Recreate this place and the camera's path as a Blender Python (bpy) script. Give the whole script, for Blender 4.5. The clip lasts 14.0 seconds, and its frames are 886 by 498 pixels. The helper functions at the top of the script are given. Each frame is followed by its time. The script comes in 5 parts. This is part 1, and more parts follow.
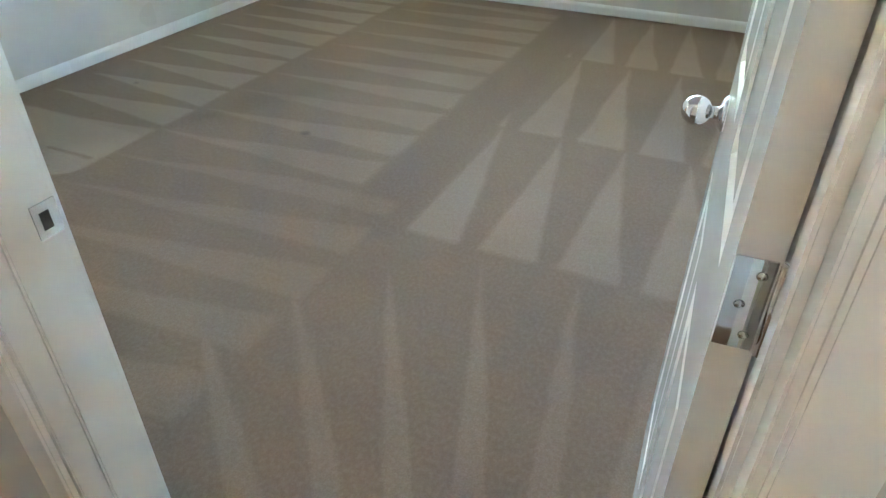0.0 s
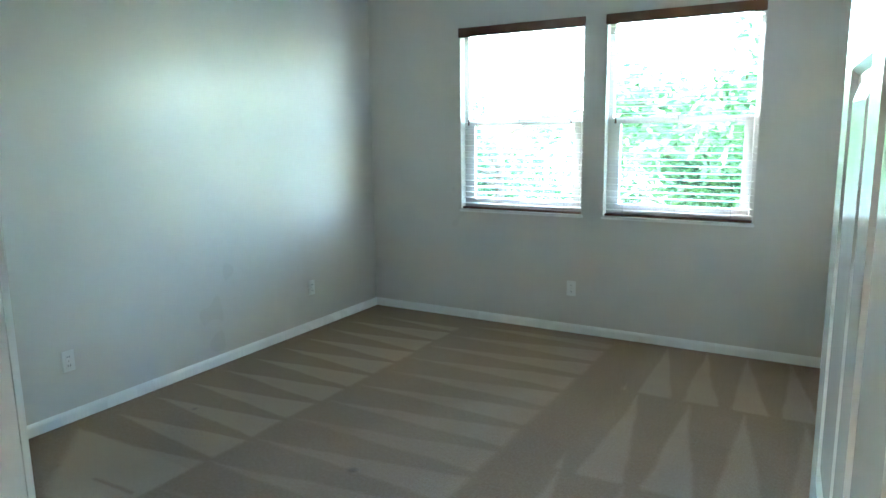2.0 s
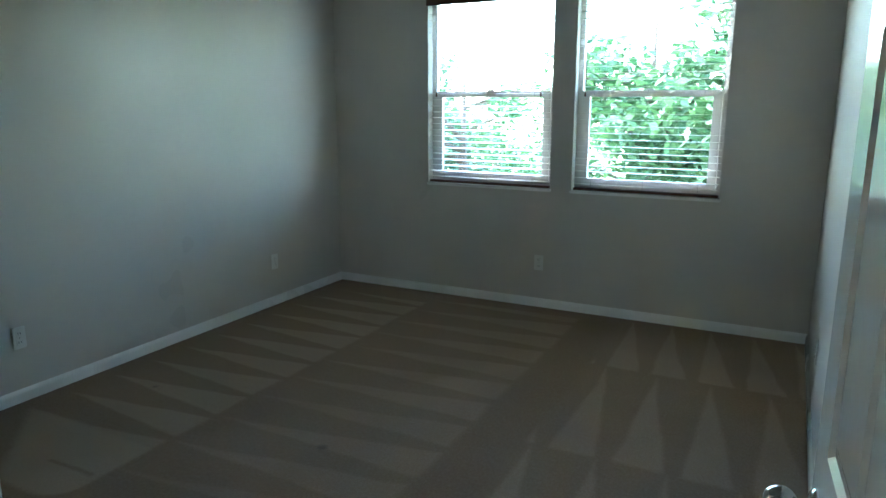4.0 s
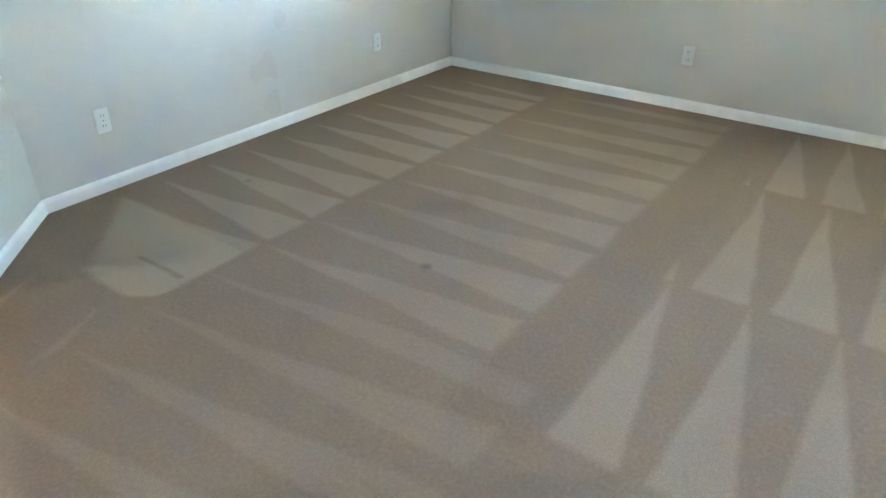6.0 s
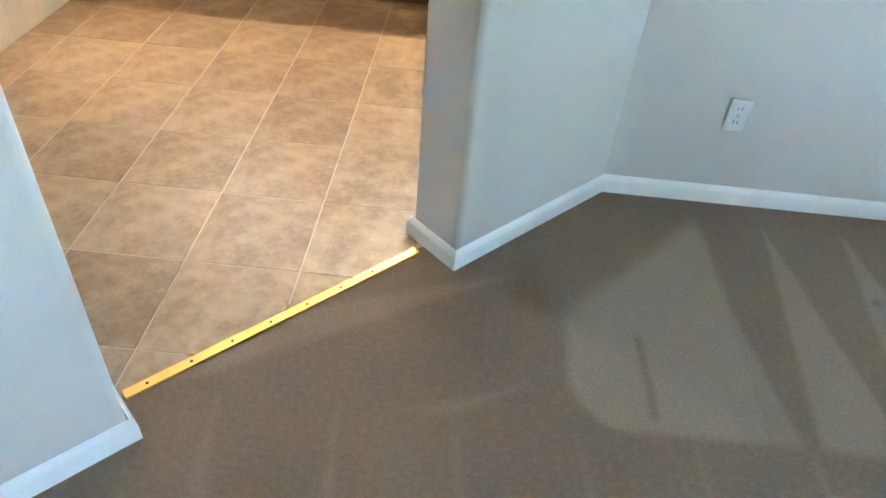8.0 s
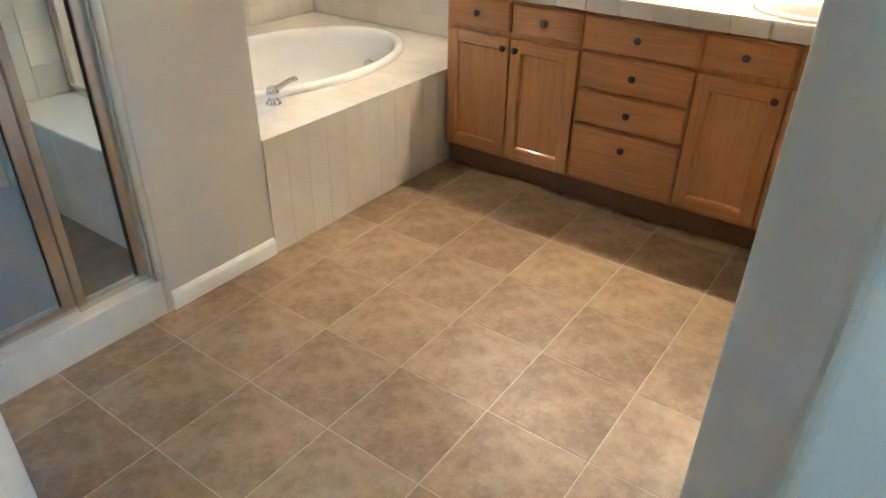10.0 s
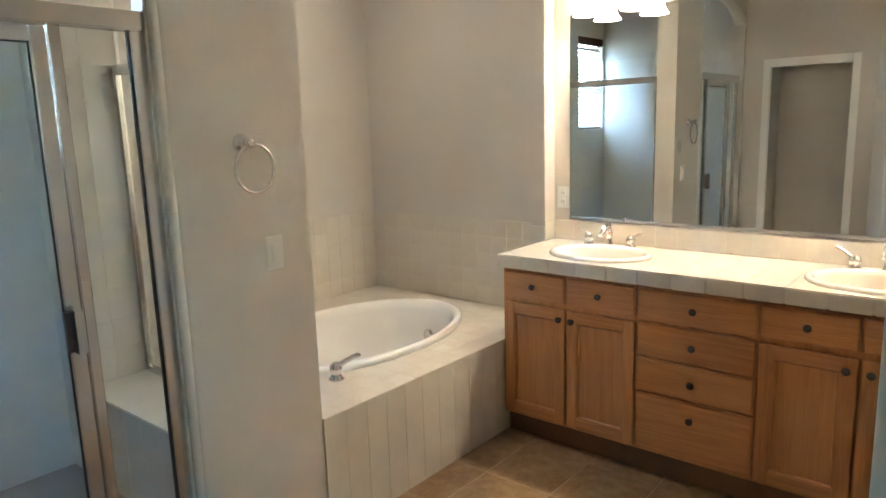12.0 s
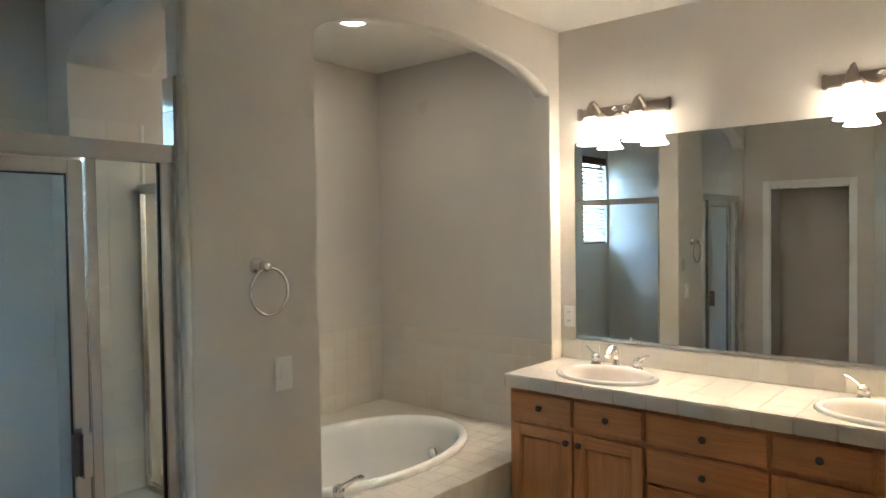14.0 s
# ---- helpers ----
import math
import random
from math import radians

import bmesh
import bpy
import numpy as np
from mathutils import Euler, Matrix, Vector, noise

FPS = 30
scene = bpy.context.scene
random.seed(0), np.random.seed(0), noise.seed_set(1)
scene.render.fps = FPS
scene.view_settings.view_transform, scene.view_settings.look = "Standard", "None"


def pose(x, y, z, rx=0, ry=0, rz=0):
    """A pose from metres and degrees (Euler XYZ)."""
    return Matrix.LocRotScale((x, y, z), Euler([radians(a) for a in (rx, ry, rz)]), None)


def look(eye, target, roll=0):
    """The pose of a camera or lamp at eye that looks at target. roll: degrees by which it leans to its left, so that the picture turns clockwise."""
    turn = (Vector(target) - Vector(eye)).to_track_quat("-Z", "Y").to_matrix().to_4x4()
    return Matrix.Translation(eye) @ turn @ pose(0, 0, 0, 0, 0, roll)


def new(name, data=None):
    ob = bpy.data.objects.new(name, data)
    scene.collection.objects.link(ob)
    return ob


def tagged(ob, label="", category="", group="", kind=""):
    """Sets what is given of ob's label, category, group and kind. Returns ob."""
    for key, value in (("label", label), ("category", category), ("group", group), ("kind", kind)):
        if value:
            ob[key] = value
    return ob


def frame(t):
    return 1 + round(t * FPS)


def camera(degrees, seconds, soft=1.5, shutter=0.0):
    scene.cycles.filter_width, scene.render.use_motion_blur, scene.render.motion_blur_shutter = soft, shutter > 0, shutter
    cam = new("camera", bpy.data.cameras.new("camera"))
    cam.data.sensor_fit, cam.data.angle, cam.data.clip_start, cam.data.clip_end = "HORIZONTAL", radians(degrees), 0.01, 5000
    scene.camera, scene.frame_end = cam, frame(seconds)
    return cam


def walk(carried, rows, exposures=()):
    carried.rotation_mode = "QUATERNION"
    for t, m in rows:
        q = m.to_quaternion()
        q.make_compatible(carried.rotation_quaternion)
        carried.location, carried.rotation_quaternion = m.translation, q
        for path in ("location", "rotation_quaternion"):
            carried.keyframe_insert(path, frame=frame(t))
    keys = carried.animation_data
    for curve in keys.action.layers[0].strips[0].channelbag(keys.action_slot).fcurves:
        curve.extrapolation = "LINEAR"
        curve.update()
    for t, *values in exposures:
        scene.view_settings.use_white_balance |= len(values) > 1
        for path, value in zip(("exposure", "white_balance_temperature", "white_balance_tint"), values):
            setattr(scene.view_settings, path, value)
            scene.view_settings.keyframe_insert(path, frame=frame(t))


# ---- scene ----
cam = camera(65.9, 14.0)
PATH = [
    (0, (-0.073, 0.123, 1.41), (-0.787, 1.601, 0.266), -0.1),
    (0.5, (-0.227, 0.192, 1.45), (-0.809, 1.847, 0.488), 0.6),
    (1, (-0.216, 0.23, 1.486), (-0.949, 1.924, 0.716), 1.6),
    (1.5, (-0.146, 0.234, 1.521), (-1.104, 1.916, 1.016), -0.3),
    (2, (-0.105, 0.227, 1.549), (-1.105, 1.923, 1.201), -0.8),
    (2.2, (-0.095, 0.229, 1.549), (-1.086, 1.943, 1.265), -0.6),
    (4.3, (-0.233, 0.271, 1.511), (-1.062, 2.021, 1.013), 0.6),
    (4.5, (-0.262, 0.299, 1.491), (-1.023, 2.045, 0.88), 0.3),
    (5, (-0.34, 0.301, 1.462), (-0.972, 2.019, 0.656), 0.1),
    (5.5, (-0.426, 0.479, 1.421), (-1.122, 2.098, 0.475), -0.3),
    (6, (-0.539, 0.687, 1.422), (-1.559, 2.088, 0.424), 0.1),
    (6.5, (-0.751, 0.927, 1.362), (-1.969, 2.035, 0.228), 5.2),
    (7, (-0.97, 1.157, 1.356), (-2.34, 1.836, 0.068), 1.5),
    (7.5, (-1.273, 1.290, 1.355), (-2.744, 1.620, 0.041), 3.8),
    (8, (-1.63, 1.352, 1.358), (-3.158, 1.342, 0.067), 5.6),
    (8.5, (-1.948, 1.354, 1.389), (-3.437, 1.048, 0.088), 3.1),
    (9, (-2.278, 1.389, 1.384), (-3.666, 0.734, 0.102), 3.1),
    (9.2, (-2.341, 1.379, 1.403), (-3.676, 0.617, 0.124), 1.9),
    (11.3, (-2.45, 1.354, 1.557), (-3.956, 0.143, 1.04), -1.3),
    (11.5, (-2.442, 1.351, 1.565), (-3.947, 0.117, 1.106), -1.3),
    (12, (-2.437, 1.343, 1.581), (-3.942, 0.075, 1.223), -1.8),
    (12.5, (-2.438, 1.349, 1.602), (-3.953, 0.069, 1.344), -1.8),
    (13, (-2.429, 1.36, 1.632), (-3.953, 0.071, 1.501), -1.1),
    (13.5, (-2.411, 1.367, 1.648), (-3.933, 0.069, 1.631), -1.0),
    (14, (-2.398, 1.364, 1.657), (-3.921, 0.068, 1.601), -0.8),
]
EXPOSURES = [(0, 7.38, 5950, 11), (0.5, 7.4, 5850, 12), (1.0, 7.38, 5750, 12), (1.6, 7.4, 5600, 13), (2.0, 6.7, 5550, 2), (2.2, 6.4, 5550, 2), (4.3, 5.4, 5600, 2), (4.5, 6.05, 5650, 3), (4.7, 6.7, 5800, 13), (5.0, 7.2, 6000, 13),
             (6.5, 7.68, 5850, 11), (7.5, 7.6, 5850, 11), (8.0, 7.45, 5700, 10), (8.5, 7.15, 5550, 9), (9.2, 6.92, 5550, 9), (11.3, 6.52, 5700, 8), (12.4, 6.17, 5600, 8), (14, 5.86, 5480, 7)]
SKY, SUN = 0.15, 1.0
SHADE_GLOW = 0.40
BULB_GLOW = 6.0
HALL_GLOW = 0.29
WALL_COLOR = (0.63, 0.585, 0.525)
CARPET_DARK, CARPET_LIGHT = (0.212, 0.140, 0.087), (0.38, 0.287, 0.198)
walk(cam, [(t, look(e, a, r)) for t, e, a, r in PATH], EXPOSURES)

# ---- world and sun ----
world = bpy.data.worlds.new("sky")
scene.world = world
world.use_nodes = True
wn = world.node_tree.nodes
sky = wn.new("ShaderNodeTexSky")
sky.sky_type, sky.sun_disc = "NISHITA", False
sky.sun_elevation, sky.sun_rotation = radians(52), radians(-80)
world.node_tree.links.new(sky.outputs[0], wn["Background"].inputs[0])
wn["Background"].inputs[1].default_value = SKY
sun = new("sun", bpy.data.lights.new("sun", "SUN"))
sun.data.energy, sun.data.angle, sun.data.color = SUN, radians(12), (1.0, 0.96, 0.90)
sun.matrix_basis = look((-6, 1.0, 8), (0, 0, 0))


# ---- materials ----
class Mat:
    """A node material with short helpers."""

    def __init__(self, name):
        self.m = bpy.data.materials.new(name)
        self.m.use_nodes = True
        self.t = self.m.node_tree
        self.b = self.t.nodes["Principled BSDF"]
        self.co = None

    def node(self, kind, **sets):
        n = self.t.nodes.new(kind)
        for k, v in sets.items():
            n.inputs[k].default_value = v
        return n

    def link(self, a, b):
        self.t.links.new(a, b)

    def put(self, sock, v):
        if isinstance(v, (int, float)):
            sock.default_value = v
        elif isinstance(v, (tuple, list)):
            sock.default_value = (*v, 1.0)[:4] if len(sock.default_value) == 4 else v
        else:
            self.link(v, sock)

    def coords(self, scale=(1, 1, 1)):
        if self.co is None:
            self.co = self.t.nodes.new("ShaderNodeTexCoord").outputs["Object"]
        if scale == (1, 1, 1):
            return self.co
        mp = self.t.nodes.new("ShaderNodeMapping")
        mp.inputs["Scale"].default_value = scale
        self.link(self.co, mp.inputs["Vector"])
        return mp.outputs[0]

    def noise(self, scale, detail=4.0, rough=0.55, stretch=(1, 1, 1), out=0):
        n = self.node("ShaderNodeTexNoise", Scale=scale, Detail=detail, Roughness=rough)
        self.link(self.coords(stretch), n.inputs["Vector"])
        return n.outputs[out]

    def math(self, op, a, b=0.0, c=0.0):
        n = self.t.nodes.new("ShaderNodeMath")
        n.operation = op
        for s, v in zip(n.inputs, (a, b, c)):
            self.put(s, v)
        return n.outputs[0]

    def step(self, a, lo, hi):
        n = self.t.nodes.new("ShaderNodeMapRange")
        n.interpolation_type = "SMOOTHSTEP"
        for s, v in zip(n.inputs, (a, lo, hi, 0.0, 1.0)):
            self.put(s, v)
        return n.outputs[0]

    def mix(self, f, a, b):
        n = self.t.nodes.new("ShaderNodeMix")
        n.data_type = "RGBA"
        self.put(n.inputs[0], f)
        self.put(n.inputs[6], a)
        self.put(n.inputs[7], b)
        return n.outputs[2]

    def rand(self):
        return self.t.nodes.new("ShaderNodeObjectInfo").outputs["Random"]

    def bump(self, h, strength=0.3, dist=0.01):
        n = self.node("ShaderNodeBump", Strength=strength, Distance=dist)
        self.link(h, n.inputs["Height"])
        self.link(n.outputs[0], self.b.inputs["Normal"])

    def set(self, color=None, rough=0.5, metal=0.0, spec=None, coat=None):
        if color is not None:
            self.put(self.b.inputs["Base Color"], color)
        self.put(self.b.inputs["Roughness"], rough)
        self.b.inputs["Metallic"].default_value = metal
        if spec is not None:
            self.b.inputs["Specular IOR Level"].default_value = spec
        if coat is not None:
            self.b.inputs["Coat Weight"].default_value = coat
        return self.m


def paint(name, color, rough=0.42, orange=0.12, spec=0.5):
    m = Mat(name)
    n = m.noise(3.0, 3)
    c = m.mix(n, tuple(v * 0.96 for v in color), tuple(min(1, v * 1.04) for v in color))
    m.bump(m.noise(170.0, 2), orange, 0.002)
    r = m.math("MULTIPLY_ADD", m.noise(1.7, 2), 0.12, rough - 0.06)
    return m.set(c, r, spec=spec)


def plain(name, color, rough=0.4, metal=0.0, vary=0.06, scale=30.0):
    m = Mat(name)
    n = m.noise(scale, 3)
    c = m.mix(n, tuple(v * (1 - vary) for v in color), tuple(min(1, v * (1 + vary)) for v in color))
    return m.set(c, m.math("MULTIPLY_ADD", m.noise(scale * 2, 2), 0.1, rough - 0.05), metal)


def oak(name, upright):
    m = Mat(name)
    st = (9, 9, 0.7) if upright else (9, 0.7, 9)
    fine = (60, 60, 2.2) if upright else (60, 2.2, 60)
    rings = m.math("FRACT", m.math("MULTIPLY", m.noise(0.9, 2, 0.4, st), 9.0))
    rings = m.math("ABSOLUTE", m.math("SUBTRACT", rings, 0.5))
    pores = m.noise(3.0, 3, 0.6, fine)
    k = m.math("ADD", m.math("MULTIPLY", rings, 0.42), m.math("MULTIPLY", pores, 0.8))
    k = m.math("ADD", k, m.math("MULTIPLY", m.rand(), 0.2))
    c = m.mix(m.step(k, 0.15, 1.05), (0.45, 0.175, 0.050), (0.68, 0.315, 0.110))
    m.bump(pores, 0.10, 0.002)
    return m.set(c, 0.36, coat=0.25)


def tile_mat(name, a, b, rough=0.13, scale=7.0, bump=0.03):
    m = Mat(name)
    k = m.math("ADD", m.math("MULTIPLY", m.noise(scale, 5, 0.6), 0.8), m.math("MULTIPLY", m.rand(), 0.2))
    m.bump(m.noise(25.0, 2), bump, 0.003)
    return m.set(m.mix(m.step(k, 0.25, 0.75), a, b), rough)


def vinyl():
    m = Mat("stone_look_vinyl")
    big, mid, fine = m.noise(5.0, 6, 0.65), m.noise(22.0, 5, 0.65), m.noise(160.0, 2)
    k = m.math("ADD", m.math("MULTIPLY", big, 0.65), m.math("MULTIPLY", mid, 0.45))
    k = m.math("ADD", k, m.math("MULTIPLY", m.rand(), 0.10))
    c = m.mix(m.step(k, 0.38, 0.82), (0.195, 0.116, 0.058), (0.43, 0.302, 0.178))
    h = m.math("ADD", m.math("MULTIPLY", mid, 0.5), m.math("MULTIPLY", fine, 0.3))
    m.bump(h, 0.25, 0.003)
    return m.set(c, m.math("MULTIPLY_ADD", mid, 0.2, 0.28))


def carpet():
    """Cut-pile carpet with the wedge-shaped nap marks that a vacuum cleaner leaves."""
    m = Mat("vacuumed_carpet")
    sep = m.t.nodes.new("ShaderNodeSeparateXYZ")
    m.link(m.coords(), sep.inputs[0])
    wob = m.math("MULTIPLY_ADD", m.noise(2.2, 3, 0.5), 0.05, -0.025)
    wob2 = m.math("MULTIPLY_ADD", m.noise(2.7, 3, 0.5, (1, 1.3, 1)), 0.05, -0.025)
    fray = m.math("MULTIPLY_ADD", m.noise(90.0, 2), 0.02, -0.01)
    x = m.math("ADD", m.math("ADD", sep.outputs[0], wob), fray)
    y = m.math("ADD", m.math("ADD", sep.outputs[1], wob2), fray)

    def inside(v, lo, hi, soft=0.024):
        return m.math("MULTIPLY", m.step(v, lo - soft, lo + soft), m.math("SUBTRACT", 1.0, m.step(v, hi - soft, hi + soft)))

    def wedges(u, v, tip, base, period, centre, lean, fill):
        s = m.math("DIVIDE", m.math("SUBTRACT", v, tip), base - tip)
        mid = m.math("MULTIPLY_ADD", s, lean, centre - period / 2)
        f = m.math("FRACT", m.math("DIVIDE", m.math("SUBTRACT", u, mid), period))
        d = m.math("MULTIPLY", m.math("ABSOLUTE", m.math("SUBTRACT", f, 0.5)), 2.0)
        lit = m.step(m.math("SUBTRACT", m.math("MULTIPLY", s, fill), d), -0.11, 0.12)
        return m.math("MULTIPLY", lit, inside(v, min(tip, base), max(tip, base)))

    def over(a, b):
        return m.math("MAXIMUM", a, b)

    # strokes that spread from the doorway
    ox, oy = m.math("ADD", x, 0.10), m.math("SUBTRACT", y, 0.15)
    turn = m.math("DIVIDE", m.math("ARCTAN2", ox, oy), radians(10.0))
    away = m.math("SQRT", m.math("ADD", m.math("MULTIPLY", ox, ox), m.math("MULTIPLY", oy, oy)))
    off = m.math("MULTIPLY", m.math("ABSOLUTE", m.math("SUBTRACT", m.math("FRACT", m.math("ADD", turn, 0.62)), 0.5)), 2.0)
    grow = m.math("DIVIDE", m.math("SUBTRACT", 1.86, away), 1.25)
    fan_in = m.step(m.math("SUBTRACT", m.math("MULTIPLY", grow, 0.62), off), -0.10, 0.12)
    fan_in = m.math("MULTIPLY", m.math("MULTIPLY", fan_in, inside(y, 0.56, 1.95)), m.math("MULTIPLY", inside(x, -1.72, 0.2, 0.08), 0.62))
    east = m.math("MAXIMUM", inside(x, -1.16, 0.2), m.math("MULTIPLY", inside(y, 0.4, 1.93), inside(x, -1.8, 0.2)))
    rows = over(over(wedges(x, y, 5.03, 4.085, 0.257, -1.095, 0.125, 0.74), wedges(x, y, 4.06, 3.0, 0.285, -1.05, 0.10, 0.76)),
                over(wedges(x, y, 2.99, 2.0, 0.292, -1.126, 0.10, 0.76), fan_in))
    rows = m.math("MULTIPLY", m.math("MULTIPLY", rows, east), m.math("MULTIPLY_ADD", m.noise(1.6, 3), 0.6, 0.28))
    mid_band = m.math("MULTIPLY", wedges(y, x, -2.60, -1.46, 0.285, 1.70, 0.06, 0.80), inside(y, 2.15, 4.9))
    mid_band = m.math("MULTIPLY", mid_band, m.math("MULTIPLY_ADD", m.noise(1.5, 4), 1.0, -0.08))
    low_band = m.math("MULTIPLY", wedges(y, x, -2.63, -1.25, 0.285, 1.70, 0.16, 0.66), inside(y, 0.5, 2.15))
    low_band = m.math("MULTIPLY", low_band, 0.30)
    wall_band = m.math("MULTIPLY", wedges(y, x, -3.53, -2.635, 0.262, 2.145, 0.0, 0.86), inside(y, 2.05, 4.75))
    wall_band = m.math("MULTIPLY", wall_band, 0.68)
    blob = m.math("MULTIPLY", inside(x, -3.55, -2.635), inside(y, 1.70, 2.19))
    blob = m.math("MULTIPLY", blob, m.step(m.math("MULTIPLY_ADD", x, 0.9, y), -1.05, -0.93))
    bx_, by_ = m.math("ADD", x, 2.90), m.math("SUBTRACT", y, 1.98)
    bd = m.math("SQRT", m.math("ADD", m.math("MULTIPLY", bx_, bx_), m.math("MULTIPLY", by_, by_)))
    blob = m.math("MULTIPLY", blob, m.math("MAXIMUM", m.step(y, 1.87, 1.93), m.math("SUBTRACT", 1.0, m.step(bd, 0.305, 0.345))))
    slit = m.math("MULTIPLY", inside(y, 1.888, 1.914, 0.012), inside(x, -2.95, -2.67))
    blob = m.math("MULTIPLY", blob, m.math("MULTIPLY_ADD", slit, -0.75, 1.0))
    fan = m.math("MULTIPLY", wedges(x, y, 1.60, 0.70, 0.42, -2.75, 0.45, 0.5), inside(x, -3.2, -2.63))
    fan = m.math("MULTIPLY", fan, 0.45)
    nap = over(over(over(rows, mid_band), over(wall_band, blob)), over(low_band, fan))
    path = m.math("MULTIPLY", inside(x, -1.44, -1.17, 0.05), inside(y, 1.9, 4.9, 0.05))
    nap = m.math("SUBTRACT", nap, m.math("MULTIPLY", path, 0.22))
    nap = m.math("ADD", nap, m.math("MULTIPLY_ADD", m.noise(1.3, 5, 0.6), 0.8, -0.40))
    base = m.mix(m.step(nap, -0.35, 1.1), CARPET_DARK, CARPET_LIGHT)
    tuft = m.noise(210.0, 3, 0.75)
    clump = m.noise(85.0, 4, 0.65, (1, 0.7, 1))
    dx, dy = m.math("SUBTRACT", sep.outputs[0], -1.965), m.math("SUBTRACT", sep.outputs[1], 2.533)
    r = m.math("SQRT", m.math("ADD", m.math("MULTIPLY", dx, dx), m.math("MULTIPLY", dy, dy)))
    dx2, dy2 = m.math("SUBTRACT", sep.outputs[0], -3.19), m.math("SUBTRACT", sep.outputs[1], 2.66)
    r2 = m.math("SQRT", m.math("ADD", m.math("MULTIPLY", dx2, dx2), m.math("MULTIPLY", dy2, dy2)))
    stain = m.math("MULTIPLY", m.math("SUBTRACT", 1.0, m.step(m.math("MINIMUM", r, m.math("ADD", r2, 0.008)), 0.010, 0.034)), 0.4)
    c = m.mix(m.math("MULTIPLY", m.step(tuft, 0.3, 0.7), 0.5), base, (0.165, 0.105, 0.062))
    c = m.mix(m.math("MULTIPLY", m.step(clump, 0.35, 0.75), 0.10), c, (0.62, 0.53, 0.42))
    c = m.mix(stain, c, (0.06, 0.045, 0.035))
    m.bump(m.math("ADD", m.math("MULTIPLY", tuft, 0.7), m.math("MULTIPLY", clump, 0.35)), 0.7, 0.005)
    m.b.inputs["Sheen Weight"].default_value = 0.05
    return m.set(c, 0.95, spec=0.1)


def sheen(m, low, high):
    """Share of gloss on a pane: low when seen straight on, high at a grazing angle."""
    lw = m.node("ShaderNodeLayerWeight", Blend=0.5)
    return m.math("MULTIPLY_ADD", m.math("POWER", lw.outputs["Facing"], 4.0), high, low)


def clear_glass(name, tint, rough=0.0, low=0.035):
    m = Mat(name)
    tr, gl = m.node("ShaderNodeBsdfTransparent"), m.node("ShaderNodeBsdfGlossy", Roughness=rough)
    tr.inputs[0].default_value = (*tint, 1)
    mx = m.t.nodes.new("ShaderNodeMixShader")
    m.link(sheen(m, low, 0.55), mx.inputs[0])
    m.link(tr.outputs[0], mx.inputs[1])
    m.link(gl.outputs[0], mx.inputs[2])
    m.link(mx.outputs[0], m.t.nodes["Material Output"].inputs[0])
    return m.m


def frosted(name, tint, haze):
    """Obscure glass: mostly clear, with a share of light scattered through it."""
    m = Mat(name)
    tr, tl, gl = m.node("ShaderNodeBsdfTransparent"), m.node("ShaderNodeBsdfTranslucent"), m.node("ShaderNodeBsdfGlossy", Roughness=0.06)
    df = m.node("ShaderNodeBsdfDiffuse")
    tr.inputs[0].default_value = (0.92, 0.95, 0.94, 1)
    tl.inputs[0].default_value = df.inputs[0].default_value = (*tint, 1)
    half, a, c = m.node("ShaderNodeMixShader", Fac=0.5), m.node("ShaderNodeMixShader", Fac=haze), m.t.nodes.new("ShaderNodeMixShader")
    m.link(tl.outputs[0], half.inputs[1])
    m.link(df.outputs[0], half.inputs[2])
    m.link(tr.outputs[0], a.inputs[1])
    m.link(half.outputs[0], a.inputs[2])
    m.link(sheen(m, 0.03, 0.5), c.inputs[0])
    m.link(a.outputs[0], c.inputs[1])
    m.link(gl.outputs[0], c.inputs[2])
    m.link(c.outputs[0], m.t.nodes["Material Output"].inputs[0])
    return m.m


def glow(name, color, strength):
    m = Mat(name)
    m.b.inputs["Emission Color"].default_value = (*color, 1)
    m.b.inputs["Emission Strength"].default_value = strength
    return m.set((0.9, 0.85, 0.75), 0.35)


def leafy(name, a, b):
    m = Mat(name)
    g = m.t.nodes.new("ShaderNodeNewGeometry")
    c = m.mix(g.outputs["Random Per Island"], a, b)
    m.b.inputs["Subsurface Weight"].default_value = 0.0
    m.set(c, 0.55)
    tl, mx = m.node("ShaderNodeBsdfTranslucent"), m.node("ShaderNodeMixShader", Fac=0.4)
    m.link(c, tl.inputs[0])
    m.link(m.b.outputs[0], mx.inputs[1])
    m.link(tl.outputs[0], mx.inputs[2])
    m.link(mx.outputs[0], m.t.nodes["Material Output"].inputs[0])
    return m.m


WALL = paint("greige_wall_paint", WALL_COLOR, 0.30, 0.10, 0.34)
CEIL = paint("ceiling_paint", (0.72, 0.69, 0.63), 0.8, 0.3, 0.2)
TRIM = paint("white_trim_paint", (0.86, 0.85, 0.82), 0.26, 0.03)
DOORP = paint("white_door_paint", (0.80, 0.79, 0.75), 0.13, 0.02)
PLATE = plain("white_plastic", (0.78, 0.77, 0.73), 0.3, vary=0.02)
DARK = plain("dark_slot", (0.02, 0.02, 0.02), 0.5)
CHROME = plain("polished_chrome", (0.72, 0.72, 0.73), 0.04, 1.0, 0.03)
ALU = plain("brushed_aluminium", (0.66, 0.66, 0.66), 0.24, 1.0, 0.05)
NICKEL = plain("antique_nickel", (0.36, 0.31, 0.27), 0.35, 1.0, 0.12)
KNOBM = plain("dark_pewter", (0.10, 0.085, 0.075), 0.38, 0.9, 0.15)
